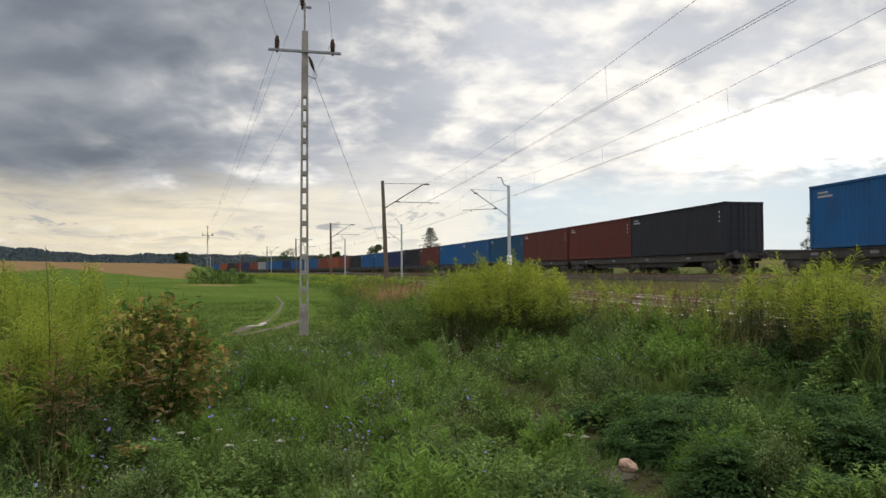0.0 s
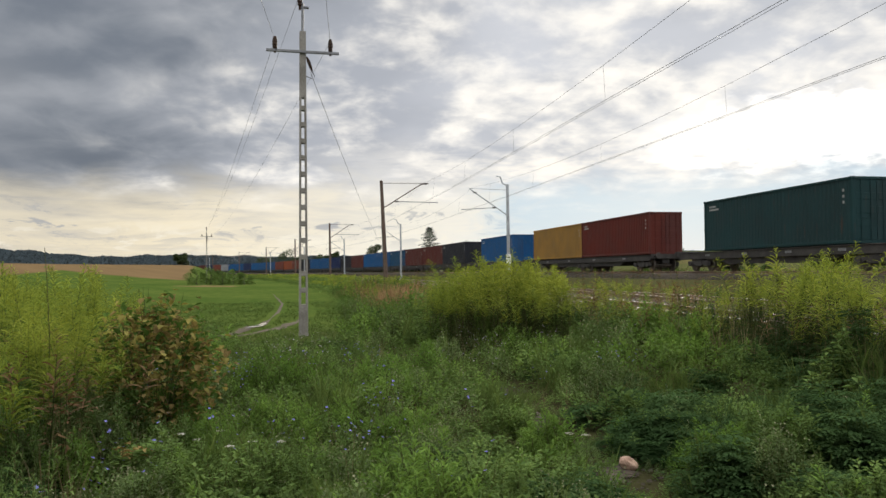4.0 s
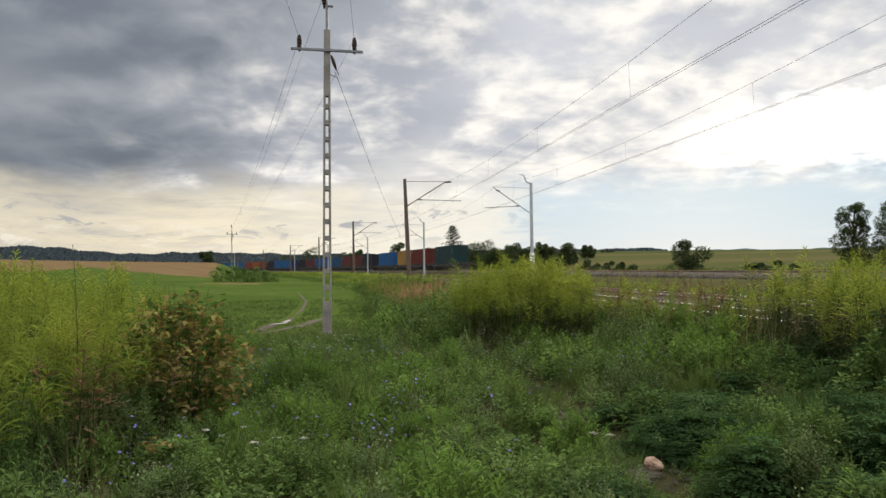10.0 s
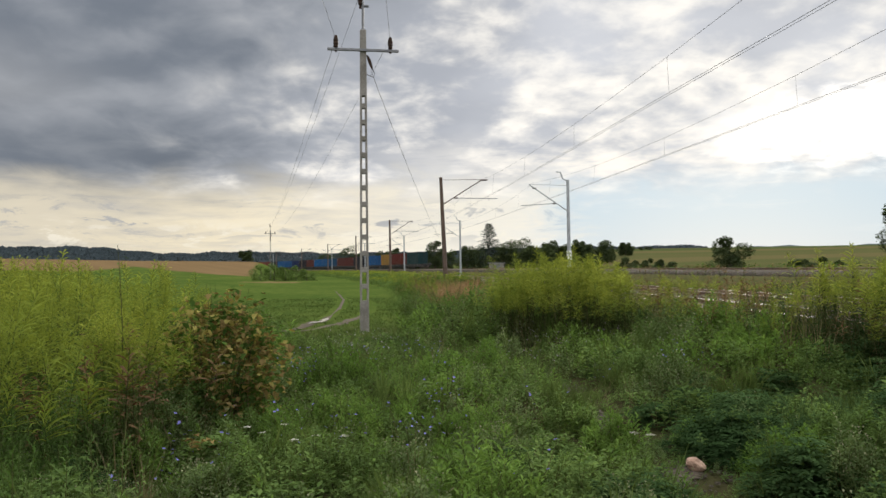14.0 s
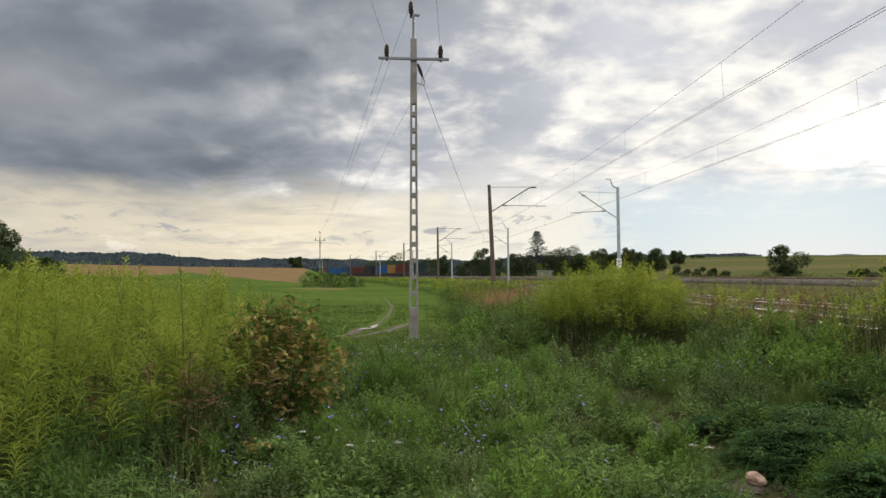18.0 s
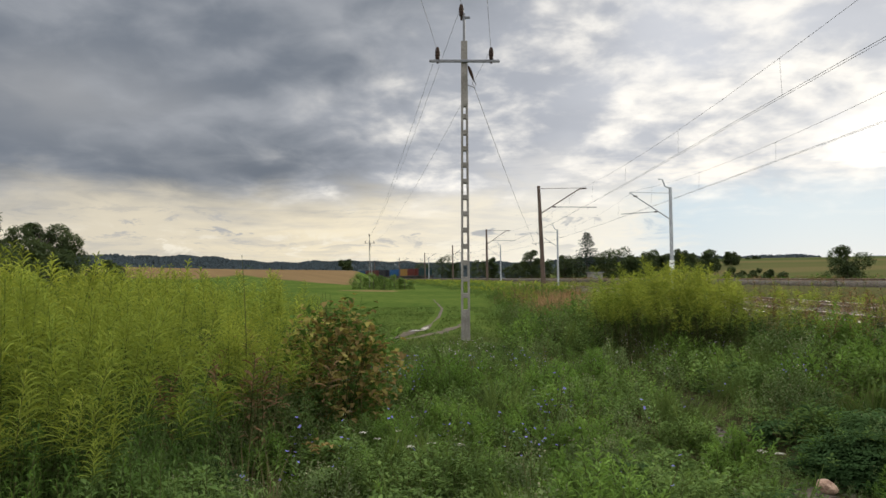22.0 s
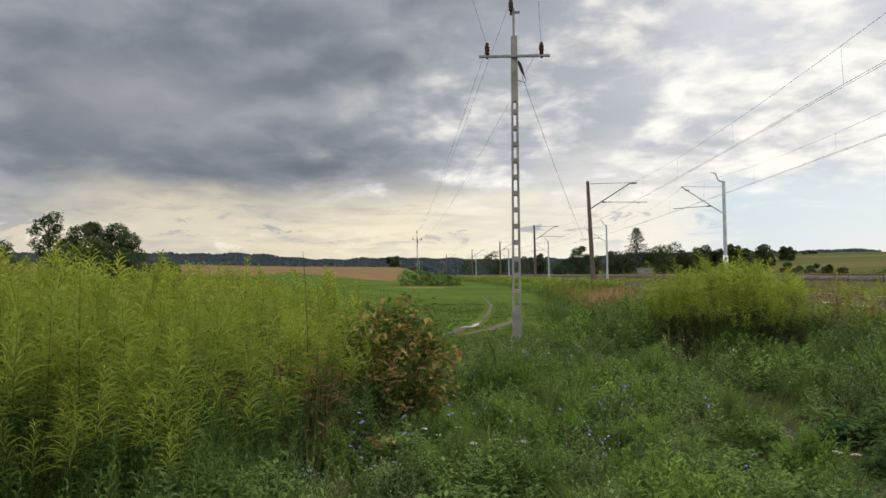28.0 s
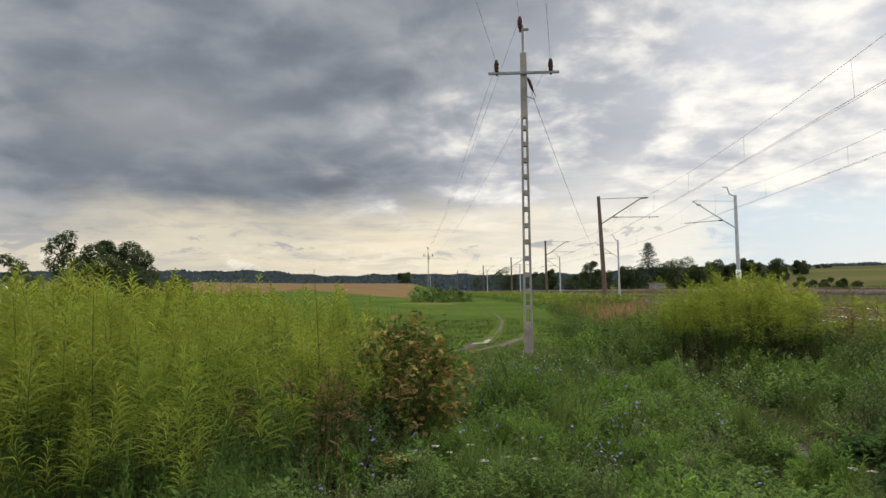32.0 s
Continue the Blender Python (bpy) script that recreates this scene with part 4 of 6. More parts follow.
class Sprig:
    """Collects the faces of one plant."""

    def __init__(self):
        self.V, self.F, self.M = [], [], []

    def quad(self, four, m):
        n = len(self.V)
        self.V += list(four)
        self.F.append((n, n + 1, n + 2, n + 3))
        self.M.append(m)

    def mesh(self, V, F, m):
        n = len(self.V)
        self.V += list(V)
        self.F += [tuple(i + n for i in f) for f in F]
        self.M += [m] * len(F)

    def done(self):
        return np.array(self.V, np.float32), np.array(self.F, np.int32), np.array(self.M, np.int32)


def unit(az, el):
    return np.array([math.cos(az) * math.cos(el), math.sin(az) * math.cos(el), math.sin(el)])


UP = np.array([0, 0, 1.0])


def stem(sp, pts, r, m):
    """A three-sided stalk."""
    n = len(sp.V)
    for i, p in enumerate(pts):
        rr = r * (1 - 0.7 * i / (len(pts) - 1))
        sp.V += [p + rr * np.array([math.cos(a), math.sin(a), 0]) for a in (0, 2.1, 4.2)]
    for i in range(len(pts) - 1):
        for k in range(3):
            a, b = n + 3 * i + k, n + 3 * i + (k + 1) % 3
            sp.F.append((a, b, b + 3, a + 3))
            sp.M.append(m)


def goldenrod(rng, leaves=46, arms=24, h=1.45, spread=0.16, young=False, low=0.42, fat=1.0, thin=1.0):
    """Lance leaves along one stalk under a pyramid of thin arching sprays. Materials: 0 stalk, 1 leaf, 2 plume, 3
    fading lower leaf (RODLOW adds shade to its colour).
    """
    sp = Sprig()
    lean = unit(rng.uniform(0, 6.28), 0) * rng.uniform(0.02, 0.16)
    at = lambda t: UP * h * t + lean * t * t * h
    stem(sp, [at(t) for t in (0, 0.5, 1.0)], 0.0045 * fat, 0)
    top = 1.0 if young else 0.80
    for k in range(leaves):
        t = 0.06 + (top - 0.06) * (k + rng.uniform(0, 1)) / leaves
        a = k * 2.4 + rng.uniform(-0.3, 0.3)
        el = rng.uniform(0.15, 0.65) + 0.45 * t * (1.2 if young else 0.6)
        ln = rng.uniform(0.08, 0.13) * (1.15 - 0.5 * t) * fat ** 0.5
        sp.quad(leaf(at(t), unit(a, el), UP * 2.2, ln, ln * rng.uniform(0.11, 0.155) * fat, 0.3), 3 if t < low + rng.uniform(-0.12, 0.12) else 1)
    nod = rng.uniform(0, 6.28)
    for k in range(0 if young else arms):
        u = (k + 0.5) / arms
        a = k * 2.4 + rng.uniform(-0.4, 0.4)
        a = a + 0.5 * math.sin(nod - a)
        ln = spread * (1.10 - 0.92 * u ** 1.2) * rng.uniform(0.75, 1.2)
        o, b = unit(a, 0), at(0.70 + 0.30 * u)
        rise = 0.22 + 0.62 * u
        c = [b, b + o * ln * 0.36 + UP * ln * rise * 0.6, b + o * ln * 0.74 + UP * ln * rise * 0.95, b + o * ln * 1.02 + UP * ln * rise, b + o * ln * 1.18 + UP * ln * (rise - 0.14)]
        roll = rng.uniform(-0.9, 0.9)
        side = np.cross(o, UP) * math.cos(roll) + UP * math.sin(roll)
        w = 0.0112 * fat * thin * rng.uniform(0.8, 1.25)
        sp.mesh(*strip(c, (w * 0.5, w, w * 1.05, w * 0.8, w * 0.15), side), 2)
    return sp.done()


def herb(rng, stems=4, per=6, h=0.25, lw=0.03, ll=0.07):
    """A low leafy weed. Materials: 0 stalk, 1 leaf."""
    sp = Sprig()
    for s in range(stems):
        a0 = rng.uniform(0, 6.28)
        tip = unit(a0, rng.uniform(0.5, 1.3)) * h * rng.uniform(0.7, 1.15)
        for k in range(per):
            t = (k + 0.8) / per
            p = tip * t + UP * 0.05 * h * t * (1 - t)
            d = unit(k * 2.4 + a0, rng.uniform(-0.1, 0.7))
            sp.quad(leaf(p, d, UP, ll * rng.uniform(0.7, 1.3), lw * rng.uniform(0.7, 1.3)), 1)
    return sp.done()


def tuft(rng, blades=9, h=0.28, w=0.006, lean=0.5):
    """A tuft of grass. Material 0."""
    sp = Sprig()
    for k in range(blades):
        a = rng.uniform(0, 6.28)
        d = unit(a, 0)
        hh = h * rng.uniform(0.5, 1.2)
        l = lean * rng.uniform(0.2, 1.0) * hh
        b = d * rng.uniform(0, 0.05)
        pts = [b, b + UP * hh * 0.55 + d * l * 0.3, b + UP * hh * 0.9 + d * l]
        sp.mesh(*strip(pts, (w, w * 0.9, w * 0.15), np.cross(d, UP)), 0)
    return sp.done()


def mound(rng, n=90, r=0.28, h=0.3, ll=0.07, lw=0.032):
    """A rounded weed clump: leaves over a dome. Materials: 0 stalk, 1 leaf, 2 top leaf."""
    sp = Sprig()
    for k in range(n):
        a, t = k * 2.4, math.sqrt((k + 0.5) / n)
        q = r * t * rng.uniform(0.7, 1.15)
        z = h * math.sqrt(max(0.02, 1 - t * t)) * rng.uniform(0.55, 1.15)
        p = np.array([q * math.cos(a), q * math.sin(a), z])
        d = unit(a + rng.uniform(-0.8, 0.8), rng.uniform(-0.2, 1.0))
        sp.quad(leaf(p, d, UP, ll * rng.uniform(0.7, 1.4), lw * rng.uniform(0.7, 1.3)), 2 if z > h * 0.8 else 1)
    return sp.done()


def scatter(name, kinds, xy, scale, mats, label, category, z=None, remap=None, tilt=0.12, rng=RNG):
    """Many plants joined into one mesh: each place gets one of the kinds, turned and scaled."""
    xy = np.asarray(xy, float)
    zs = land(xy[:, 0], xy[:, 1]) - 0.01 if z is None else z
    pick = rng.integers(0, len(kinds), len(xy))
    VV, FF, MM, base = [], [], [], 0
    for i, (V, F, M) in enumerate(kinds):
        k = np.nonzero(pick == i)[0]
        if not len(k):
            continue
        a, s = rng.uniform(0, 6.283, len(k)), np.asarray(scale)[k] if np.ndim(scale) else np.full(len(k), scale)
        ca, sa = np.cos(a) * s, np.sin(a) * s
        tx, ty = rng.normal(0, tilt, (2, len(k)))
        x, y, zz = V[:, 0], V[:, 1], V[:, 2]
        P = np.empty((len(k), len(V), 3), np.float32)
        P[:, :, 0] = ca[:, None] * x - sa[:, None] * y + tx[:, None] * zz * s[:, None] + xy[k, 0][:, None]
        P[:, :, 1] = sa[:, None] * x + ca[:, None] * y + ty[:, None] * zz * s[:, None] + xy[k, 1][:, None]
        P[:, :, 2] = s[:, None] * zz + zs[k][:, None]
        VV.append(P.reshape(-1, 3))
        FF.append((F[None] + (base + np.arange(len(k)) * len(V))[:, None, None]).reshape(-1, 4))
        MM.append(np.tile(M, len(k)))
        base += len(k) * len(V)
    me = quads(name, np.concatenate(VV), np.concatenate(FF), mats, np.concatenate(MM))
    return tagged(new(name, me), label, category, kind="stuff")


def fill(n, x0, x1, y0, y1, keep, rng=RNG):
    p = np.stack([rng.uniform(x0, x1, n), rng.uniform(y0, y1, n)], 1)
    return p[keep(p[:, 0], p[:, 1])]


def lumps(x, y, f=1.0, seed=0.0):
    return 0.5 + 0.25 * (np.sin(x * 1.7 * f + seed) * np.sin(y * 1.3 * f + 1.1 * seed) + np.sin(x * 0.8 * f - y * 1.1 * f + 2.0 + seed))


def lane(x, y):
    """True where feet and wheels keep the ground bare: small trodden patches and the two ruts."""
    bare = np.zeros(np.shape(x), bool)
    for px, py, r in ((1.8, 12.0, 0.34), (2.35, 12.4, 0.28), (2.6, 9.9, 0.26), (2.45, 7.6, 0.17), (2.36, 5.5, 0.22)):
        bare |= np.hypot(x - px, (y - py + 0.15) * 0.62) < r
    rut = np.minimum(np.abs(x - np.interp(y, (20, 23, 25.4, 30, 37, 48, 66), (-2.6, -1.9, -1.5, -1.35, -1.3, -1.7, -3))), np.abs(x - np.interp(y, (19.3, 22.2, 25, 27.6, 32, 40, 52), (-2.4, -1.3, -0.7, -0.2, 0.1, 0, -0.6))))
    return bare | ((rut < 0.3) & (y > 19.5) & (y < 60))


RODS = [goldenrod(RNG, 36, 30, fat=1.2, thin=0.85) for _ in range(6)]
RODS_NEAR = [goldenrod(RNG, 58, 46, spread=0.17, thin=0.68) for _ in range(8)]
RODS_YOUNG = [goldenrod(RNG, 70, 0, 0.85, young=True, low=0.2) for _ in range(5)]
RODS_FAR = [goldenrod(RNG, 16, 12, 1.45, 0.18, fat=2.0) for _ in range(4)]
# dark lower leaves climb higher on these two, painting a shaded base
RODS_CLUMP = [goldenrod(RNG, 40, 28, 1.5, 0.18, low=0.64, fat=1.1) for _ in range(6)]
RODS_BANK = [goldenrod(RNG, 44, 26, 1.5, 0.17, low=0.76, fat=1.15) for _ in range(6)]
RODS_LOW = [goldenrod(RNG, 6, 7, 1.0, 0.3, fat=3.0) for _ in range(3)]
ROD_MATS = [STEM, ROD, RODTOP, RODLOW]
ROD_GREEN = [STEM, ROD, RODTOP, RODMID]


def west_stand(x, y):
    edge = np.interp(y, (1.5, 3, 5.5, 7, 9, 12, 16), (-1.9, -1.75, -1.65, -1.75, -2.2, -2.9, -3.6))
    return x < edge + 0.25 * np.sin(y * 2.1)


def stand_at(x, y, lo=0.82, hi=1.1):
    """Heights roll over metres, so that the top is uneven."""
    return RNG.uniform(lo, hi, len(x)) * (0.86 + 0.26 * lumps(x, y, 0.9, 1.0))


def rising(p, lo, hi):
    """Lower plants at the near edge of the stand, tall ones behind."""
    d = np.hypot(p[:, 0], p[:, 1])
    return RNG.uniform(lo, hi, len(p)) * np.interp(d, (3.2, 4.2, 5.5, 8), (0.6, 0.78, 0.97, 1.08)) * (0.84 + 0.30 * lumps(p[:, 0], p[:, 1], 1.1, 1.0)) * np.interp(p[:, 0], (-5, -3.4, -2.2, -1.5), (1.06, 0.98, 0.84, 0.72))


p = fill(640, -6, -1.3, 2.4, 5.6, lambda x, y: west_stand(x, y) & (np.hypot(x, y) > 2.7) & (np.hypot(x, y) < 5.2 + 0.5 * np.sin(x * 3)))
scatter("young_goldenrod", RODS_YOUNG, p, RNG.uniform(0.6, 1.1, len(p)), [STEM, ROD, ROD, RODMID], "leafy young goldenrod shoots without plumes", "goldenrod")
p = fill(1050, -7, -1.4, 3.0, 6.6, lambda x, y: west_stand(x, y) & (np.hypot(x, y) > 4.4) & ~(~west_stand(x + 0.45, y) & (y < 6.2)))
scatter("goldenrod_stand", RODS_NEAR, p, rising(p, 0.74, 1.16), ROD_GREEN, "dense stand of feathery yellow-green goldenrod", "goldenrod")
p = fill(1500, -12, -1.4, 6.3, 14, west_stand)
scatter("goldenrod_stand", RODS, p, rising(p, 0.78, 1.12), ROD_GREEN, "goldenrod stand beside the withering bush", "goldenrod")
p = fill(1300, -30, -3.4, 11, 26, lambda x, y: (x < -3.5 - 0.25 * (y - 10)) & (x > -1.3 * y) & (lumps(x, y, 0.5) > 0.25))
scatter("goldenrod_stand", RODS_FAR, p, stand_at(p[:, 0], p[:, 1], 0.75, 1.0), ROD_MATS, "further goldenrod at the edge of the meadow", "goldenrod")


def clump_at(x, y):
    return ((x - 4.0) / 1.5) ** 2 + ((y - 15.7) / 2.1) ** 2


p = fill(1250, 2.3, 6.6, 13.4, 19.4, lambda x, y: clump_at(x, y) < 1)
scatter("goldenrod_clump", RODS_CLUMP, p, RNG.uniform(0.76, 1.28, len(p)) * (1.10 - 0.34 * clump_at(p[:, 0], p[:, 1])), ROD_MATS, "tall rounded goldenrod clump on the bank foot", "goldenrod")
p = fill(640, 5.7, 8.0, 4.6, 10.6, lambda x, y: (x > 5.75 + 0.10 * (y - 8)) & (lumps(x, y, 1.6, 2.0) > 0.25))
scatter("goldenrod_stand", RODS_BANK, p, RNG.uniform(0.55, 1.04, len(p)) * (0.74 + 0.40 * lumps(p[:, 0], p[:, 1], 2.6, 0.5)), ROD_MATS, "goldenrod along the railway bank", "goldenrod")
p = fill(230, 5.3, 7.6, 10.2, 17, lambda x, y: lumps(x, y, 2.2, 2.0) > 0.42)
scatter("goldenrod_stand", RODS_BANK, p, RNG.uniform(0.42, 0.80, len(p)) * (0.66 + 0.45 * lumps(p[:, 0], p[:, 1], 2.6, 0.5)), ROD_MATS, "sparse goldenrod between the clump and the rails", "goldenrod")
p = fill(700, 5.8, 7.6, 10.5, 40, lambda x, y: (lumps(x, y, 0.8, 3.0) > 0.45) | (y < 20))
scatter("goldenrod_stand", RODS_FAR, p, RNG.uniform(0.2, 0.48, len(p)), ROD_MATS, "goldenrod scattered along the track bed", "goldenrod")
p = fill(8000, -36, 8, 44, 220, lambda x, y: np.abs(x + bent(y, BEND_Y, BEND_R) - 5.0 - 0.5 * np.sin(y * 0.13)) < 1.5 + 0.5 * np.sin(y * 0.31))
scatter("bank_weeds", RODS_LOW, p, RNG.uniform(0.6, 1.05, len(p)), ROD_MATS, "yellow-green weeds along the line's bank", "weeds")
p = fill(2600, 12, 20.5, 3, 110, lambda x, y: (np.abs(x + bent(y, BEND_Y, BEND_R) - 17.6) < 1.8) & (lumps(x, y, 0.7, 2.0) > 0.35))
scatter("bank_weeds", RODS_LOW, p, RNG.uniform(0.4, 0.75, len(p)), ROD_MATS, "weeds between the tracks", "weeds")


def path(x, y):
    """The narrow trodden line through the meadow, where weeds stay low."""
    return (np.abs(x - np.interp(y, (4.8, 5.6, 7.7, 10, 12.2), (2.2, 2.35, 2.5, 2.6, 1.8))) < np.interp(y, (4, 5.5, 8, 12), (0.46, 0.46, 0.42, 0.75))) & (y > 4.2) & (y < 12.8)


def bank(x, y):
    return x + bent(y, BEND_Y, BEND_R) > np.interp(y, (15, 18, 22, 30, 45, 70), (2.4, 1.7, 1.6, 1.3, 1.8, 2.4)) + 0.35 * np.sin(y * 0.9)


# the overgrown bank past the clump: green weeds in front, reddish brown dried ones behind
p = np.concatenate([fill(620, 0.5, 6.2, 19, 66, lambda x, y: bank(x - 0.4, y) & (lumps(x, y, 0.45, 5.0) > 0.38)), fill(420, 2.0, 5.6, 19, 40, lambda x, y: bank(x - 0.6, y) & (lumps(x, y, 0.8, 1.0) > 0.35))])
scatter("dried_weeds", RODS_FAR, p, RNG.uniform(0.42, 0.84, len(p)), [STEM, ROLLED, ROLLED, RODLOW], "reddish brown dried weeds on the bank", "dried weeds")
p = fill(900, 0.8, 6.2, 16.5, 60, lambda x, y: bank(x, y) & (lumps(x, y, 0.45, 5.0) < 0.60))
scatter("bank_weeds", RODS_FAR, p, RNG.uniform(0.4, 0.86, len(p)), [STEM, HERB, ROD, RODLOW], "green weeds mixed on the bank", "weeds")
p = fill(520, 1.2, 6.0, 22, 66, lambda x, y: bank(x - 0.2, y) & (lumps(x, y, 0.7, 2.5) > 0.42))
scatter("bank_weeds", RODS_FAR, p, RNG.uniform(0.45, 0.8, len(p)), ROD_MATS, "yellowish goldenrod mixed into the dried bank weeds", "goldenrod")
p = fill(90, -3.1, -1.4, 5.2, 8.8, lambda x, y: west_stand(x - 0.2, y) & ~west_stand(x + 0.7, y))
p = np.concatenate([p, fill(260, 5.4, 7.4, 6, 22, lambda x, y: (x > 5.8) & (lumps(x, y, 1.2, 4.0) > 0.45) | (np.abs(y - 13) < 1.6))])
scatter("dried_weeds", RODS_FAR, p, RNG.uniform(0.42, 0.78, len(p)), [STEM, ROLLED, ROLLED, RODLOW], "brown dried stalks at the edge of the goldenrod", "dried weeds")
p = np.concatenate([fill(150, 2.1, 4.2, 22.6, 26.4, lambda x, y: np.hypot(x - 3.1, (y - 24.5) / 2) < 0.85), fill(60, 3.0, 5.5, 20, 34, lambda x, y: lumps(x, y, 0.9, 2.0) > 0.6)])
scatter("dried_grass", [tuft(RNG, 14, 1.05, 0.020, 0.5) for _ in range(4)], p, RNG.uniform(0.9, 1.25, len(p)), [PEACH], "pinkish dry reed grass on the bank", "grass")
p = fill(4000, 5.5, 19.5, 2, 70, lambda x, y: (np.abs(x - 8.8) > 0.95) & (np.abs(x - 13.0) > 0.95) & (np.abs(x - 8.8) < 9) & (lumps(x, y, 0.7, 8.0) > 0.3))
scatter("track_weeds", [tuft(RNG, 5, 0.30, 0.022, 0.8) for _ in range(4)], p, RNG.uniform(0.6, 1.5, len(p)), [GRASS], "rough grass growing over the ballast", "grass", z=np.maximum(land(p[:, 0], p[:, 1]), 0.30))


# low weeds of the meadow: a closed canopy over many domes, each dome of one kind of plant
def open_meadow(x, y):
    return ~west_stand(x + 0.7, y) & (x < 6.3) & ~lane(x, y)


def sprig(rng, n=16, h=0.12, ll=0.046, lw=0.021, lo=-0.1, hi=0.6, out=0.05, buds=0):
    """A leafy shoot tip. Materials: 0 stalk, 1 leaf, 2 bud."""
    sp = Sprig()
    stem(sp, [UP * -0.04, UP * h * 0.5, UP * h], 0.0022, 0)
    for k in range(n):
        t, a = (k + 0.5) / n, k * 2.4 + rng.uniform(-0.4, 0.4)
        b = UP * h * t + unit(a, 0) * out * (1 - t) * rng.uniform(0.2, 1.0)
        sp.quad(leaf(b, unit(a, rng.uniform(lo, hi) + 0.5 * t), UP, ll * (1.15 - 0.5 * t) * rng.uniform(0.8, 1.2), lw * rng.uniform(0.75, 1.2), 0.2), 1)
    for k in range(buds):
        b = UP * h * rng.uniform(1.0, 1.3) + unit(rng.uniform(0, 6.28), 0) * rng.uniform(0, 0.03)
        sp.quad(leaf(b, unit(rng.uniform(0, 6.28), 0.9), UP, 0.016, 0.011, 0.4), 2)
    return sp.done()


def compound(rng):
    """A dark weed: flat leaf stalks with paired leaflets."""
    sp = Sprig()
    for s in range(4):
        a = s * 1.57 + rng.uniform(-0.5, 0.5)
        o, side = unit(a, rng.uniform(0.1, 0.5)), unit(a + 1.57, 0)
        for j in range(4):
            b = o * (0.03 + 0.03 * j) - UP * 0.010 * j * j * 0.4
            for sg in (-1, 1):
                sp.quad(leaf(b, (side * sg * 0.8 + o * 0.6 - UP * 0.15) / 1.02, UP, 0.046 * (1.1 - 0.12 * j), 0.024, 0.15), 1)
        sp.quad(leaf(o * 0.14 - UP * 0.02, o, UP, 0.045, 0.024, 0.15), 1)
    return sp.done()


KINDS = {
    "leafy": [sprig(RNG) for _ in range(5)],
    "feathery": [sprig(RNG, 22, 0.15, 0.056, 0.015, 0.0, 0.7, 0.06) for _ in range(5)],
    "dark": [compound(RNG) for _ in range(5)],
    "budded": [sprig(RNG, 18, 0.14, 0.040, 0.014, 0.0, 0.8, 0.05, 2) for _ in range(5)],
    "grassy": [tuft(RNG, 9, 0.24, 0.006, 0.7) for _ in range(5)],
    "broad": [sprig(RNG, 9, 0.10, 0.070, 0.030, -0.2, 0.4, 0.05) for _ in range(4)],
}
WORDS = {
    "leafy": ([STEM, HERB], "small-leaved green weeds covering the meadow"),
    "feathery": ([STEM, HERBFINE], "bright feathery weeds in soft mounds"),
    "dark": ([STEM, HERBDARK], "dark weeds with paired leaflets by the path, also painting the bank's shade"),
    "budded": ([STEM, HERBGREY, BUDS], "grey-green weeds with pale seed heads"),
    "grassy": ([GRASS], "tufts of fresh meadow grass"),
    "broad": ([STEM, HERB], "broad-leaved weeds in low mounds"),
}
NAMES = list(KINDS)


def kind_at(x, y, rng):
    """Which weed grows on a dome: feathery and budded to the west, dark by the path, fresh green under the bank. In the
    east corner extra dark ones paint the bank's shade.
    """
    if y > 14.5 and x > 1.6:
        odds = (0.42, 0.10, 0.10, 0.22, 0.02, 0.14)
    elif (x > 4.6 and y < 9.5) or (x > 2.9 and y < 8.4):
        # the dark kind outweighs the rest, standing in for the bank's shade
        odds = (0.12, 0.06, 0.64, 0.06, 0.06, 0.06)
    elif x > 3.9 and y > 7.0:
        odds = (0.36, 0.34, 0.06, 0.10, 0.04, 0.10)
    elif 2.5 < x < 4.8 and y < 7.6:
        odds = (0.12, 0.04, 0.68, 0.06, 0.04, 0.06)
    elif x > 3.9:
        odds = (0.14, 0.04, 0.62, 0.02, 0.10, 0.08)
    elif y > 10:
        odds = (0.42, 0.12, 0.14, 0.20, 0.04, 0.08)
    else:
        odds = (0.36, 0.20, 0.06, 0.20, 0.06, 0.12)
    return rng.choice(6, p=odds)


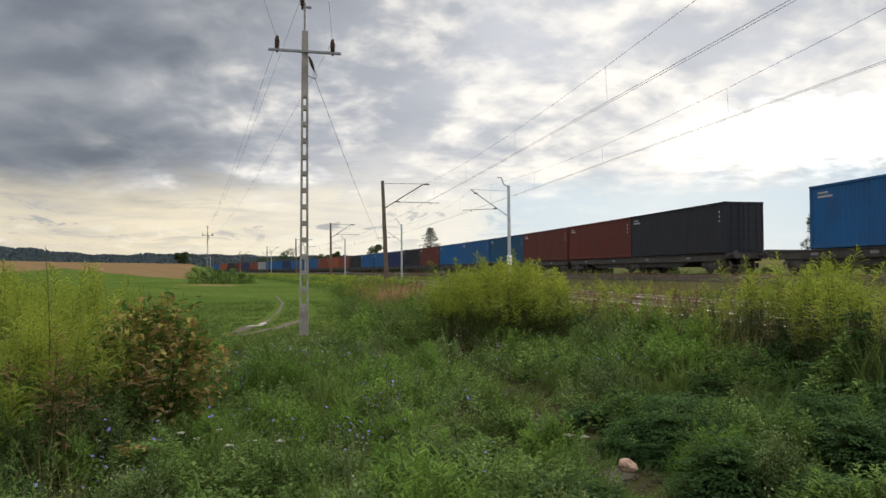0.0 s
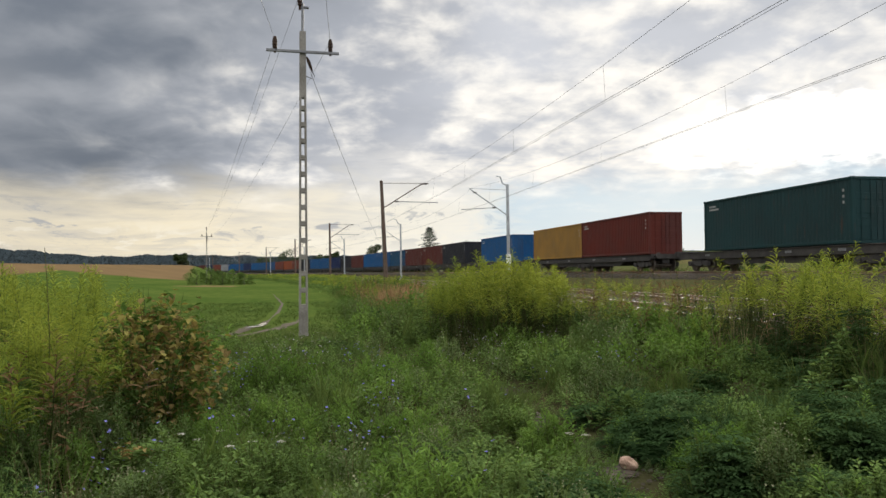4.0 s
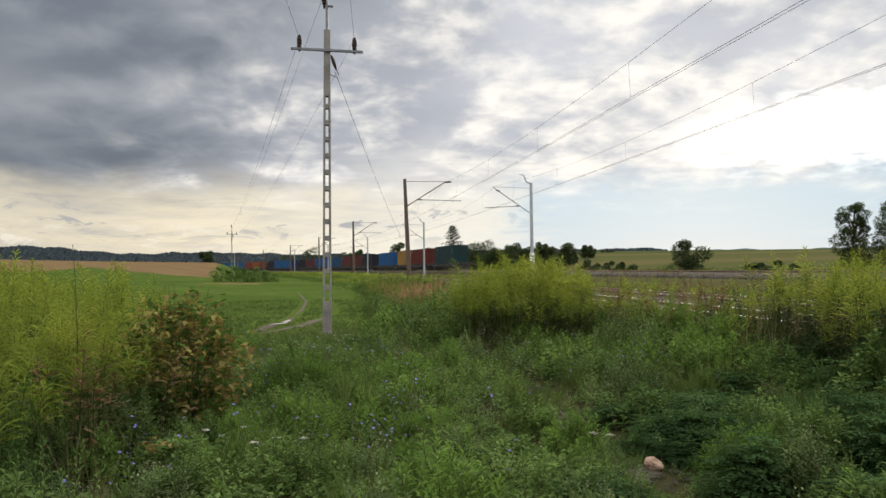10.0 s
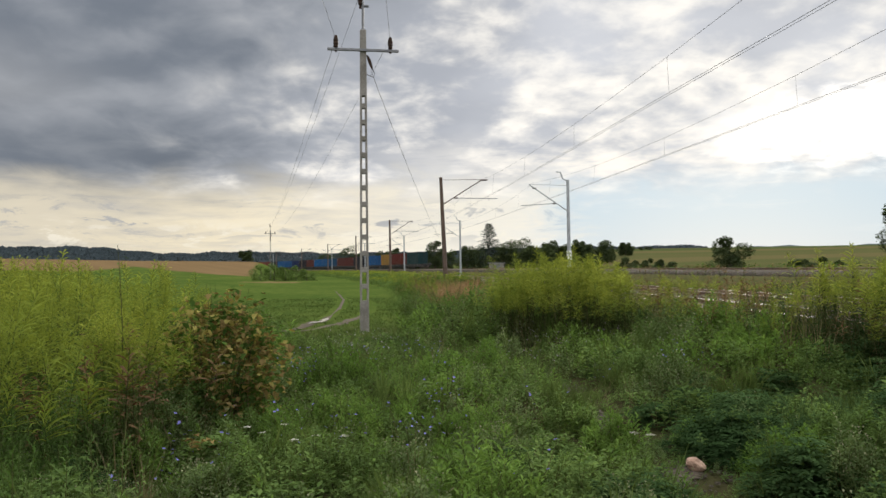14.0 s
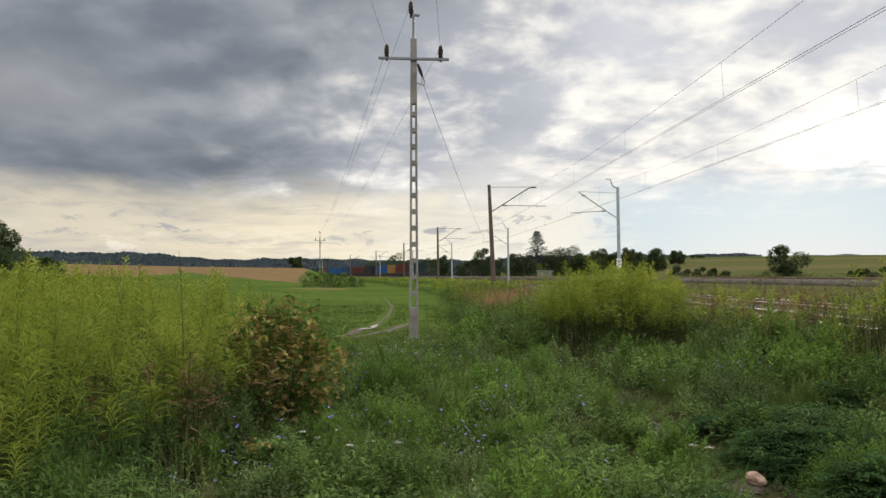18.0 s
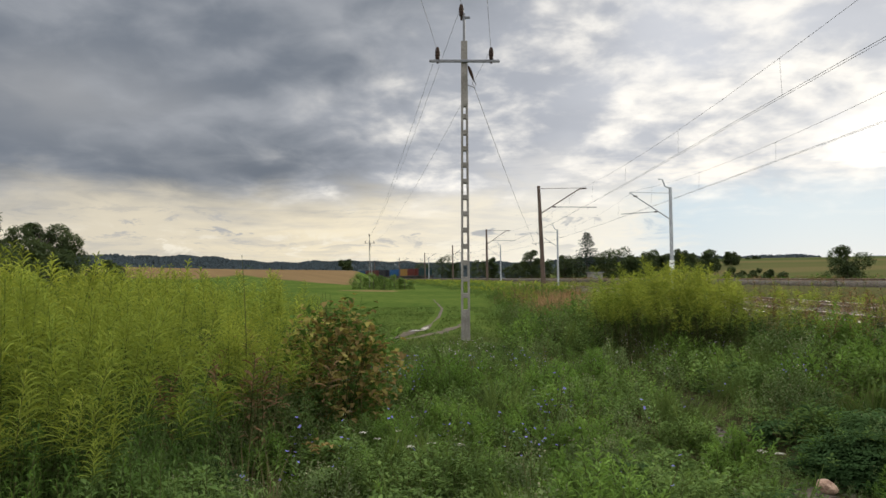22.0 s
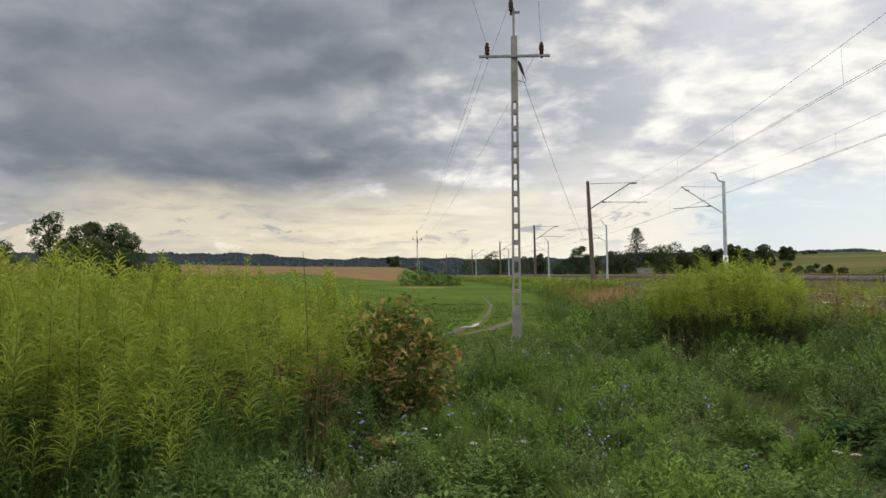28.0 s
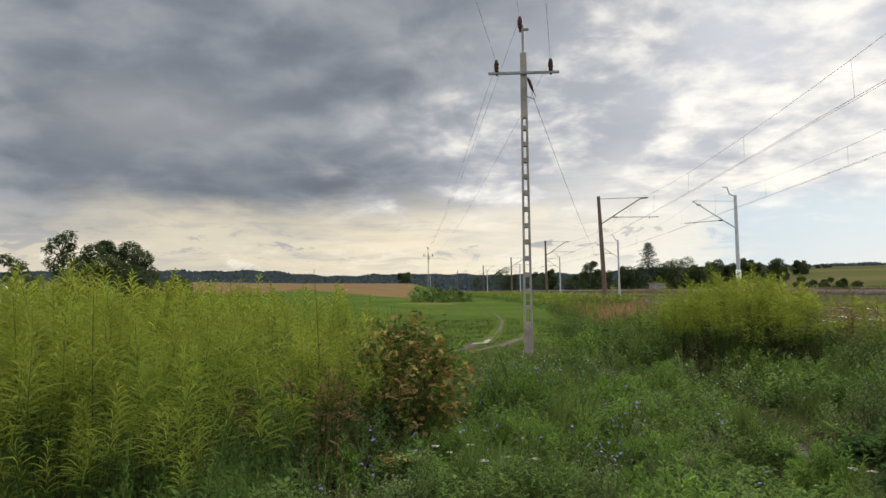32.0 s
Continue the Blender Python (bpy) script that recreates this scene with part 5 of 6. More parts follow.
def make_domes():
    rng = np.random.default_rng(17)
    rows, y = [], 3.0
    while y < 31:
        step = float(np.interp(y, (3, 8, 14, 30), (0.44, 0.52, 0.72, 1.1)))
        for x in np.arange(-2.6 if y < 15 else -6, 6.4, step):
            px, py = x + rng.uniform(-0.4, 0.4) * step, y + rng.uniform(-0.4, 0.4) * step
            if not open_meadow(px, py) or (y > 17 and px < np.interp(y, (17, 19, 31), (-4, 1.1, 1.8))):
                continue
            r = step * rng.uniform(0.6, 1.0)
            h = rng.uniform(0.07, 0.46) * (0.55 + 0.9 * float(lumps(px, py, 0.9, 2.0))) * np.interp(y, (3, 5, 12, 20), (0.8, 1.0, 1.05, 1.0))
            if path(px, py) or path(px, py + 0.35):
                h, r = h * 0.22, r * 0.8
            if west_stand(px - 0.1, py):
                h, r = rng.uniform(0.32, 0.66), r * 1.1
            if -1.8 < px < 1.6 and 11 < y < 20:
                h = h * 0.45
            if px > 4.6 and y < 13:
                h = h * 1.35
            if y > 15 and bank(px, py):
                h, r = rng.uniform(0.32, 0.78), r * 1.15
            rows.append((px, py, r, h, kind_at(px, py, rng)))
            if rows[-1][4] == 1 and h > 0.1:
                rows[-1] = (px, py, r, h * 1.2, 1)
        y += step * 0.8
    rows += [(-0.28, 6.9, 0.5, 0.44, 1), (-0.78, 6.45, 0.42, 0.36, 1), (0.2, 7.3, 0.42, 0.34, 1), (3.1, 6.2, 0.6, 0.34, 2), (3.6, 6.9, 0.6, 0.36, 2), (3.0, 7.4, 0.5, 0.3, 2), (3.6, 8.9, 0.6, 0.42, 3), (5.2, 9.7, 0.7, 0.42, 1), (5.5, 10.8, 0.7, 0.44, 1)]
    rows += [(2.7, 17.9, 0.95, 0.95, 0), (3.2, 19.4, 0.9, 0.9, 3), (2.4, 19.6, 0.7, 0.6, 0)]
    return np.array(rows)


DOMES = make_domes()


def canopy(x, y):
    """Height of the weeds, and which dome makes it."""
    best, which = np.full(len(x), 0.035), np.full(len(x), -1)
    for i, (cx, cy, r, h, _) in enumerate(DOMES):
        d = ((x - cx) ** 2 + (y - cy) ** 2) / (r * r)
        v = np.where(d < 1, h * np.clip(1 - d, 0, 1) ** 0.75 + 0.02, 0)
        hit = v > best
        best[hit], which[hit] = v[hit], i
    return best, which


def grow(n, x0, x1, y0, y1, keep, size):
    """Covers one stretch of the meadow with shoot tips, kind by kind."""
    p = fill(n, x0, x1, y0, y1, keep)
    h, which = canopy(p[:, 0], p[:, 1])
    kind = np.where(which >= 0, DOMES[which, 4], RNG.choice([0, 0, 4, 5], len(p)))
    # fewer bright kinds mixed into the corner with the painted shade
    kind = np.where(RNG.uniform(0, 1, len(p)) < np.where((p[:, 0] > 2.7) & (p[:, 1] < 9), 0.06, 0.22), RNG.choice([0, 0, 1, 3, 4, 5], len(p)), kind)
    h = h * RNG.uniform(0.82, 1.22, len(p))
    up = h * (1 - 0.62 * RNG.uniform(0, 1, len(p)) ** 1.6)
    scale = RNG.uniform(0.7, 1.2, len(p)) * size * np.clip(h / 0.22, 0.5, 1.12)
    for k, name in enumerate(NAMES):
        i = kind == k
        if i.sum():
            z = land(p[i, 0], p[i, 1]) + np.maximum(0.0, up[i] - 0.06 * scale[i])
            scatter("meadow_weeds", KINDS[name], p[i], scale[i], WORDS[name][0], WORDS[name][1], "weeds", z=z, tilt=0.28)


def bald(x, y):
    """Fewer shoots where the path is trodden."""
    return open_meadow(x, y) & (~path(x, y) | (RNG.uniform(0, 1, len(x)) < 0.8))


def nearer(lo, hi):
    return lambda x, y: bald(x, y) & (np.hypot(x, y) > lo) & (np.hypot(x, y) <= hi)


grow(18000, -2.3, 6.3, 3.0, 7.4, nearer(3.6, 7.2), 1.0)
grow(8200, -2.6, 6.3, 3.5, 11, nearer(7.2, 10.6), 1.35)
grow(6400, -3.4, 6.3, 7.5, 16, nearer(10.6, 15.2), 1.9)
grow(5200, -4.6, 5.6, 13, 31, lambda x, y: (np.hypot(x, y) > 15.2) & bald(x, y) & (x > np.interp(y, (15, 17, 19, 31), (-4.4, -3, 1.0, 1.7)) + 0.4 * np.sin(y * 2.3)), 2.7)

TUFTS = [tuft(RNG, 8, 0.34, 0.007, 0.8) for _ in range(6)]
TUFTS_FAR = [tuft(RNG, 4, 0.11, 0.014, 0.9) for _ in range(4)]
p = fill(1100, -2.0, 6.2, 3.4, 13, lambda x, y: open_meadow(x, y) & ~path(x, y) & (lumps(x, y, 0.8, 1.5) > 0.45))
h, _ = canopy(p[:, 0], p[:, 1])
scatter("grass", TUFTS, p, RNG.uniform(0.5, 1.0, len(p)), [GRASS], "tufts of meadow grass", "grass", z=land(p[:, 0], p[:, 1]) + h * 0.5)
p = fill(240, 3.4, 6.2, 3.2, 6.6, lambda x, y: x > 3.4)
# grass takes the dark leaf colour to paint the shade under the bank
scatter("tall_grass", [tuft(RNG, 12, 0.60, 0.009, 0.75) for _ in range(5)], p, RNG.uniform(0.6, 1.1, len(p)), [HERBDARK], "long green grass below the railway bank, coloured dark for its shade", "grass")
p = fill(26000, -10, 5, 15, 46, lambda x, y: ~lane(x, y) & (x > -2.6 - 0.22 * y) & (x < 4.5 - 0.02 * y) & (RNG.uniform(0, 1, len(x)) < 17 / y))
scatter("grass", TUFTS_FAR, p, RNG.uniform(0.6, 1.2, len(p)), [GRASS], "short grass of the lane and meadow", "grass")
HERBS = [herb(RNG, 5, 6, 0.30, 0.024, 0.072) for _ in range(6)]
p = fill(1300, -12, -1.4, 2.8, 14, west_stand)
scatter("meadow_weeds", HERBS, p, RNG.uniform(1.0, 1.9, len(p)), [STEM, HERB], "green undergrowth below the goldenrod", "weeds")
TALLGRASS = [tuft(RNG, 14, 0.75, 0.007, 0.45) for _ in range(5)]
p = fill(130, -3.4, -0.6, 4.6, 9.0, lambda x, y: west_stand(x - 0.45, y) & ~west_stand(x + 0.5, y))
scatter("tall_grass", TALLGRASS, p, RNG.uniform(0.5, 1.1, len(p)), [STRAW], "tall straw-coloured grass at the goldenrod's edge", "grass")
p = fill(1000, -3.4, -0.5, 3.4, 8.5, lambda x, y: west_stand(x - 0.25, y) & ~west_stand(x + 0.6, y))
scatter("tall_weeds", RODS_YOUNG, p, RNG.uniform(0.4, 0.95, len(p)), [STEM, HERB, ROD, RODMID], "leafy young weeds at the goldenrod's edge", "weeds")
p = fill(700, -2.0, 5.6, 3.4, 16, lambda x, y: open_meadow(x, y) & (lumps(x, y, 1.0, 7.0) > 0.48))
scatter("dry_grass", [tuft(RNG, 4, 0.42, 0.004, 0.5) for _ in range(4)], p, RNG.uniform(0.6, 1.2, len(p)), [STRAW], "thin dry grass stalks in the meadow", "grass")
p = fill(110, 5.4, 7.4, 5, 16, lambda x, y: x > 5.6)
scatter("tall_grass", TALLGRASS, p, RNG.uniform(0.6, 1.2, len(p)), [STRAW], "tall straw-coloured grass on the bank", "grass")
p = fill(900, 5.6, 7.6, 3.6, 20, lambda x, y: x > 5.8)
# dark leaf colour stands in for shadow among the bank's undergrowth
scatter("meadow_weeds", HERBS, p, RNG.uniform(0.9, 1.9, len(p)), [STEM, HERBDARK], "undergrowth along the bank, coloured dark for the shade there", "weeds")

MOUNDS = [mound(RNG) for _ in range(4)]
MOUNDS_BANK = [mound(RNG, 170, 0.5, 0.75, 0.10, 0.034) for _ in range(4)]
MOUNDS_FAR = [mound(RNG, 64, 0.9, 0.85, 0.26, 0.12) for _ in range(4)]
p = fill(420, 5.7, 7.2, 4.6, 13, lambda x, y: x > 5.9 + 0.1 * (y - 8))
# stalks all in dark leaf colour, painting the stand's shaded interior
scatter("tall_weeds", RODS_YOUNG, p, RNG.uniform(0.7, 1.25, len(p)), [STEM, HERBDARK, HERBDARK, HERBDARK], "leafy stalks below the goldenrod, coloured dark for its shade", "weeds")
p = fill(500, 10.2, 11.6, 5, 60, lambda x, y: lumps(x, y, 0.7, 1.0) > 0.35)
scatter("bank_weeds", RODS_LOW, p, RNG.uniform(0.25, 0.5, len(p)), [STEM, ROD, ROLLED, RODLOW], "brownish weeds between the main line tracks", "weeds", z=np.full(len(p), 0.35))
p = fill(420, -7, 3.0, 19, 44, lambda x, y: ~lane(x, y) & (x > -1.5 - 0.2 * y) & (lumps(x, y, 0.6, 3.3) > 0.42))
scatter("weed_clumps", MOUNDS, p, RNG.uniform(0.25, 0.62, len(p)), [STEM, HERB, GRASS], "low weed clumps in the grass of the lane", "weeds")
p = fill(5200, 8.0, 22.8, 6, 130, lambda x, y: (np.abs(x + bent(y, SIDE_Y, SIDE_R) - 20.9) < 1.7) & (lumps(x, y, 0.8, 4.0) > 0.2))
scatter("bank_weeds", RODS_LOW, p, RNG.uniform(0.35, 0.7, len(p)), [STEM, HERB, ROLLED, RODLOW], "olive and brown weeds on the side line slope", "weeds")
p = fill(260, 1.0, 6.2, 24, 60, lambda x, y: bank(x, y) & (lumps(x, y, 0.45, 5.0) < 0.6))
scatter("bank_clumps", MOUNDS_BANK, p, RNG.uniform(0.5, 1.1, len(p)), [STEM, HERB, ROD], "green bushy weeds covering the bank", "weeds")
p = np.concatenate([fill(260, 2.0, 6.2, 22, 56, lambda x, y: bank(x, y) & (lumps(x, y, 0.45, 5.0) > 0.45)), fill(60, 2.4, 4.2, 24, 33, bank)])
scatter("dried_clumps", MOUNDS_BANK, p, RNG.uniform(0.5, 1.0, len(p)), [STEM, ROLLED, ROLLED], "pinkish brown dried weed clumps on the bank", "dried weeds")


def ridge(x, y):
    s = x + bent(y, BEND_Y, BEND_R)
    lo = np.interp(y, (45, 70, 110, 250), (2.8, 1.8, 0.9, 0.6))
    return (s > lo) & (s < 6.9)


p = fill(7500, -60, 7, 44, 300, ridge)
scatter("ridge_weeds", MOUNDS_FAR, p, RNG.uniform(0.5, 1.05, len(p)), [STEM, HERB, RODTOP], "yellow-green weeds along the railway bank", "weeds")
p = fill(500, 4.0, 7.4, 12, 44, lambda x, y: (x > 6.4 - 0.02 * y) & (lumps(x, y, 0.8, 3.0) > 0.45))
scatter("bank_clumps", MOUNDS_BANK, p, RNG.uniform(0.4, 0.85, len(p)), [STEM, HERB, RODTOP], "weed clumps beside the near rails", "weeds")
p = fill(480, 26.9, 31, 5, 120, lambda x, y: x + bent(y, SIDE_Y, SIDE_R) > 27.2)
scatter("bank_clumps", MOUNDS_FAR, p, RNG.uniform(0.5, 0.95, len(p)), [STEM, HERB, ROD], "olive weeds beyond the side line", "weeds")

# single plants near the camera
def arrays_part(name, V, F, mat, parent, label=""):
    me = quads(name, V, F, [mat])
    ob = new(name, me)
    ob.parent = parent
    return tagged(ob, label) if label else ob


def split_plant(root, data, names):
    """Each material of a plant becomes a part of its own."""
    V, F, M = data
    for k, (name, mat) in enumerate(names):
        f = F[M == k]
        if len(f):
            used, back = np.unique(f, return_inverse=True)
            arrays_part(name, V[used], back.reshape(-1, 4), mat, root)


def rod_plants():
    spots = fill(160, -5.5, -1.2, 4.6, 7.5, lambda x, y: west_stand(x, y) & ~west_stand(x + 0.6, y))[:16]
    spots = np.concatenate([spots, fill(90, 6.3, 7.3, 6.4, 9.0, lambda x, y: x > 6.1)[:14]])
    protos = []
    for k in range(4):
        ob = empty("goldenrod_plant", Matrix(), "tall goldenrod plant with arching yellow-green plume", "goldenrod", "single goldenrod plants")
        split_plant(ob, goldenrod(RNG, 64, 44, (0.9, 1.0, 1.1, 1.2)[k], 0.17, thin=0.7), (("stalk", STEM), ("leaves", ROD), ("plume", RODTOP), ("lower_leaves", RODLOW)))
        protos.append(ob)
    for k, (x, y) in enumerate(spots):
        m = pose(x, y, float(land(x, y)) - 0.01, 0, 0, RNG.uniform(0, 360))
        if k < 4:
            protos[k].matrix_world = m
        else:
            copy_thing(protos[k % 4], m)


rod_plants()


def flower(sp, c, r, m, petals=9):
    """A flat open flower head."""
    n = unit(RNG.uniform(0, 6.28), RNG.uniform(0.5, 1.4))
    u = np.cross(n, [0.3, 0.2, 1.0])
    u = u / np.linalg.norm(u)
    v = np.cross(n, u)
    for k in range(petals):
        a, b = 6.283 * k / petals, 6.283 * (k + 0.9) / petals
        mid = (a + b) / 2
        d = lambda t, q: c + (u * math.cos(t) + v * math.sin(t)) * q
        sp.quad([c, d(a, r * 0.75), d(mid, r) + n * r * 0.15, d(b, r * 0.75)], m)


def chicory(rng):
    """Materials: 0 stalk, 1 leaf, 2 petals."""
    sp = Sprig()
    h = rng.uniform(0.38, 0.62)
    for s in range(3):
        a = rng.uniform(0, 6.28)
        tip = unit(a, rng.uniform(0.9, 1.4)) * h * rng.uniform(0.75, 1.0)
        pts = [tip * t + unit(a + 1, 0) * 0.03 * math.sin(t * 5) for t in (0, 0.35, 0.7, 1.0)]
        stem(sp, pts, 0.0045, 0)
        for k in range(5):
            p = tip * (0.15 + 0.16 * k)
            sp.quad(leaf(p, unit(a + k * 2.4, 0.4), UP, 0.05, 0.012), 1)
        for t in (0.62, 0.85, 1.0):
            if rng.uniform() < 0.7:
                flower(sp, tip * t + unit(rng.uniform(0, 6.28), 0.2) * 0.02, rng.uniform(0.010, 0.016), 2)
    return sp.done()


def yarrow(rng):
    sp = Sprig()
    h = rng.uniform(0.28, 0.42)
    pts = [UP * h * t + unit(1, 0) * 0.04 * t * t for t in (0, 0.5, 1)]
    stem(sp, pts, 0.004, 0)
    for k in range(12):
        sp.quad(leaf(UP * h * (0.1 + 0.07 * k), unit(k * 2.4, 0.4), UP, 0.07, 0.014), 1)
    for k in range(14):
        a, r = k * 2.4, 0.0085 * math.sqrt(k + 0.5)
        c = pts[-1] + np.array([r * math.cos(a), r * math.sin(a), 0.012 * (1 - r * 10)])
        flower(sp, c, 0.008, 2, 5)
    return sp.done()


def flowers(maker, name, spots, mats, label, category, group):
    protos = []
    for k in range(4):
        ob = empty(name, Matrix(), label, category, group)
        split_plant(ob, maker(RNG), mats)
        protos.append(ob)
    tops, _ = canopy(np.array(spots)[:, 0], np.array(spots)[:, 1])
    for k, (x, y) in enumerate(spots):
        m = pose(x, y, float(land(x, y)) + 0.55 * tops[k], 0, 0, RNG.uniform(0, 360))
        if k < 4:
            protos[k].matrix_world = m
        else:
            copy_thing(protos[k % 4], m)


near_blue = fill(2000, -1.8, 4.6, 4.2, 11.0, lambda x, y: open_meadow(x, y) & (lumps(x, y, 1.4, 9.0) > 0.52) & ((x < 1.8) | (y > 9)))[:50]
flowers(chicory, "chicory_plant", near_blue, (("stalk", STEM), ("leaves", HERB), ("blossom", CHICORY)), "wiry chicory plant with small blue flowers", "chicory", "chicory in the meadow")
white_ones = np.array([(-0.81, 6.03), (-0.7, 6.1), (-0.92, 5.95), (-0.42, 5.48), (-0.5, 5.35), (-0.2, 5.1), (1.7, 4.9), (1.9, 5.0)])
flowers(yarrow, "yarrow_plant", white_ones, (("stalk", STEM), ("leaves", HERB), ("umbel", UMBEL)), "yarrow with a flat white flower head", "yarrow", "yarrow in the meadow")


def fallen_leaves(x, y):
    sp = Sprig()
    for k in range(16):
        b = np.array([RNG.normal(0, 0.05), RNG.normal(0, 0.05), RNG.uniform(0.14, 0.22)])
        sp.quad(leaf(b, unit(RNG.uniform(0, 6.28), RNG.uniform(-0.3, 0.5)), UP, 0.075, 0.045, 0.3), 0)
    stem(sp, [np.zeros(3), np.array([0.01, 0, 0.1]), np.array([0.0, 0.01, 0.2])], 0.004, 0)
    ob = empty("withered_weed", pose(x, y, float(land(x, y)) + 0.6 * float(canopy(np.array([x]), np.array([y]))[0][0])), "small weed with withered orange-brown leaves", "weed")
    V, F, _ = sp.done()
    arrays_part("leaves", V, F, BROWNLEAF, ob)


def straw_blade(x, y, h, turn):
    d = unit(turn, 0)
    pts = [UP * h * math.sin(t * 2.2) + d * h * 0.55 * (1 - math.cos(t * 1.6)) for t in (0, 0.3, 0.6, 0.85, 1.0)]
    V, F = strip(pts, (0.014, 0.015, 0.014, 0.010, 0.003), np.cross(d, UP) * 0.8 + UP * 0.3)
    ob = empty("dry_grass_blade", pose(x, y, float(land(x, y))), "single broad arching blade of bleached dry grass", "grass blade", "bleached grass blades")
    arrays_part("blade", np.array(V), np.array(F), STRAW, ob)


fallen_leaves(-1.25, 5.6)
for x, y, h, turn in ((-1.75, 5.6, 0.62, 0.4), (-1.7, 5.75, 0.5, 3.4), (-1.6, 5.3, 0.55, 0.1), (-2.3, 4.7, 0.6, 0.8), (-1.5, 6.0, 0.5, 2.8)):
    straw_blade(x, y, h, turn)


def pale_heads():
    sp_all = []
    for k in range(3):
        sp = Sprig()
        for s in range(4):
            tip = unit(RNG.uniform(0, 6.28), RNG.uniform(0.8, 1.4)) * RNG.uniform(0.28, 0.45)
            stem(sp, [tip * 0.2, tip * 0.6, tip], 0.003, 0)
            flower(sp, tip, RNG.uniform(0.009, 0.015), 1, 6)
        sp_all.append(sp.done())
    return sp_all


p = np.concatenate([fill(70, 0.8, 3.2, 9.2, 13, lambda x, y: lumps(x, y, 1.6, 3.0) > 0.55), fill(60, 3.0, 5.8, 11.5, 14.5, lambda x, y: lumps(x, y, 1.1, 1.0) > 0.4), fill(30, -0.8, 0.8, 9, 15, lambda x, y: x > -2)])
scatter("thistle_flowers", pale_heads(), p, RNG.uniform(0.8, 1.3, len(p)), [STEM, LILAC], "pale lilac flower heads dotted among the weeds", "wild flowers", z=land(p[:, 0], p[:, 1]) + 0.6 * canopy(p[:, 0], p[:, 1])[0])

# the withering shrub by the goldenrod
def withered_shrub(x, y):
    ob = empty("withered_shrub", pose(x, y, float(land(x, y))), "withering bush with brown and yellow heart-shaped leaves", "bush")
    rng = np.random.default_rng(5)
    sp, browns, yellows, greens = Sprig(), Sprig(), Sprig(), Sprig()
    for s in range(60):
        d = unit(rng.uniform(0, 6.28), rng.uniform(-0.1, 1.4))
        top = np.array([0, 0, 0.85]) + d * np.array([0.66, 0.66, 0.66]) * rng.uniform(0.7, 1.05)
        root = top * np.array([0.3, 0.3, 0.0])
        stem(sp, [root + (top - root) * t + np.array([0, 0, 0.12 * math.sin(t * 3.1)]) for t in (0, 0.33, 0.66, 1)], 0.006, 0)
    for k in range(2700):
        d = rng.normal(0, 1, 3)
        d = d / np.linalg.norm(d)
        lobe = 0.88 + 0.17 * math.sin(5 * math.atan2(d[1], d[0]) + 4 * d[2]) * math.cos(3 * d[2])
        p = np.array([0, 0, 0.76]) + d * np.array([0.66, 0.62, 0.74]) * lobe * rng.uniform(0.25, 1.0) ** 0.45 + rng.normal(0, 0.03, 3)
        if p[2] < 0.1:
            continue
        d = unit(rng.uniform(0, 6.28), rng.uniform(-1.1, 0.3))
        size = rng.uniform(0.04, 0.078)
        side = np.cross(d, UP)
        side = side / np.linalg.norm(side)
        nrm = np.cross(side, d)
        q = rng.uniform() - 0.12 * (1.0 - p[2])
        which = browns if q < 0.42 else (yellows if q < 0.68 else greens)
        for sgn in (-1, 1):
            curl = nrm * size * rng.uniform(0.1, 0.3)
            which.quad([p, p + d * size * 0.15 + side * sgn * size * 0.45 + curl, p + d * size * 0.6 + side * sgn * size * 0.36 + curl, p + d * size], 0)
    for name, s, mat in (("framework", sp, STEM), ("brown_leaves", browns, BROWNLEAF), ("yellow_leaves", yellows, YELLOWLEAF), ("green_leaves", greens, ROD)):
        V, F, _ = s.done()
        arrays_part(name, V, F, mat, ob)


withered_shrub(-1.36, 7.2)


# one tall stalk that stands over the goldenrod
def tall_stalk(x, y):
    ob = empty("tall_weed", pose(x, y, float(land(x, y))), "single tall thin weed stalk with curled leaves", "weed")
    sp, lv = Sprig(), Sprig()
    pts = [np.array([0.05 * math.sin(t * 3), 0.0, 1.82 * t]) for t in (0, 0.3, 0.6, 0.85, 1.0)]
    stem(sp, pts, 0.007, 0)
    for k in range(26):
        t = 0.3 + 0.7 * k / 26
        lv.quad(leaf(np.array([0.05 * math.sin(t * 3), 0, 1.82 * t]), unit(k * 2.4, 0.5 - 0.5 * t), UP, 0.13, 0.014), 0)
    V, F, _ = sp.done()
    arrays_part("stalk", V, F, STEM, ob)
    V, F, _ = lv.done()
    arrays_part("leaves", V, F, ROD, ob)


tall_stalk(-2.0, 6.22)


# the stone by the path
def field_stone(x, y):
    bm = bmesh.new()
    bmesh.ops.create_icosphere(bm, subdivisions=3, radius=0.085)
    for v in bm.verts:
        n = noise.noise(v.co * 9.0) * 0.035 + noise.noise(v.co * 25.0) * 0.01
        v.co = Vector((v.co.x * 1.05, v.co.y * 0.8, v.co.z * 0.62)) + v.normal * n
        if v.co.z > 0.07:
            v.co.z = 0.07 + (v.co.z - 0.07) * 0.3
    me = bpy.data.meshes.new("stone")
    bm.to_mesh(me)
    bm.free()
    me.materials.append(STONE)
    ob = new("stone", me)
    ob.location, ob.rotation_euler = (x, y, float(land(x, y)) + 0.06), (0.1, 0.2, 0.5)
    tagged(ob, "rough pinkish stone lying beside the bare path", "stone")


field_stone(2.50, 5.66)


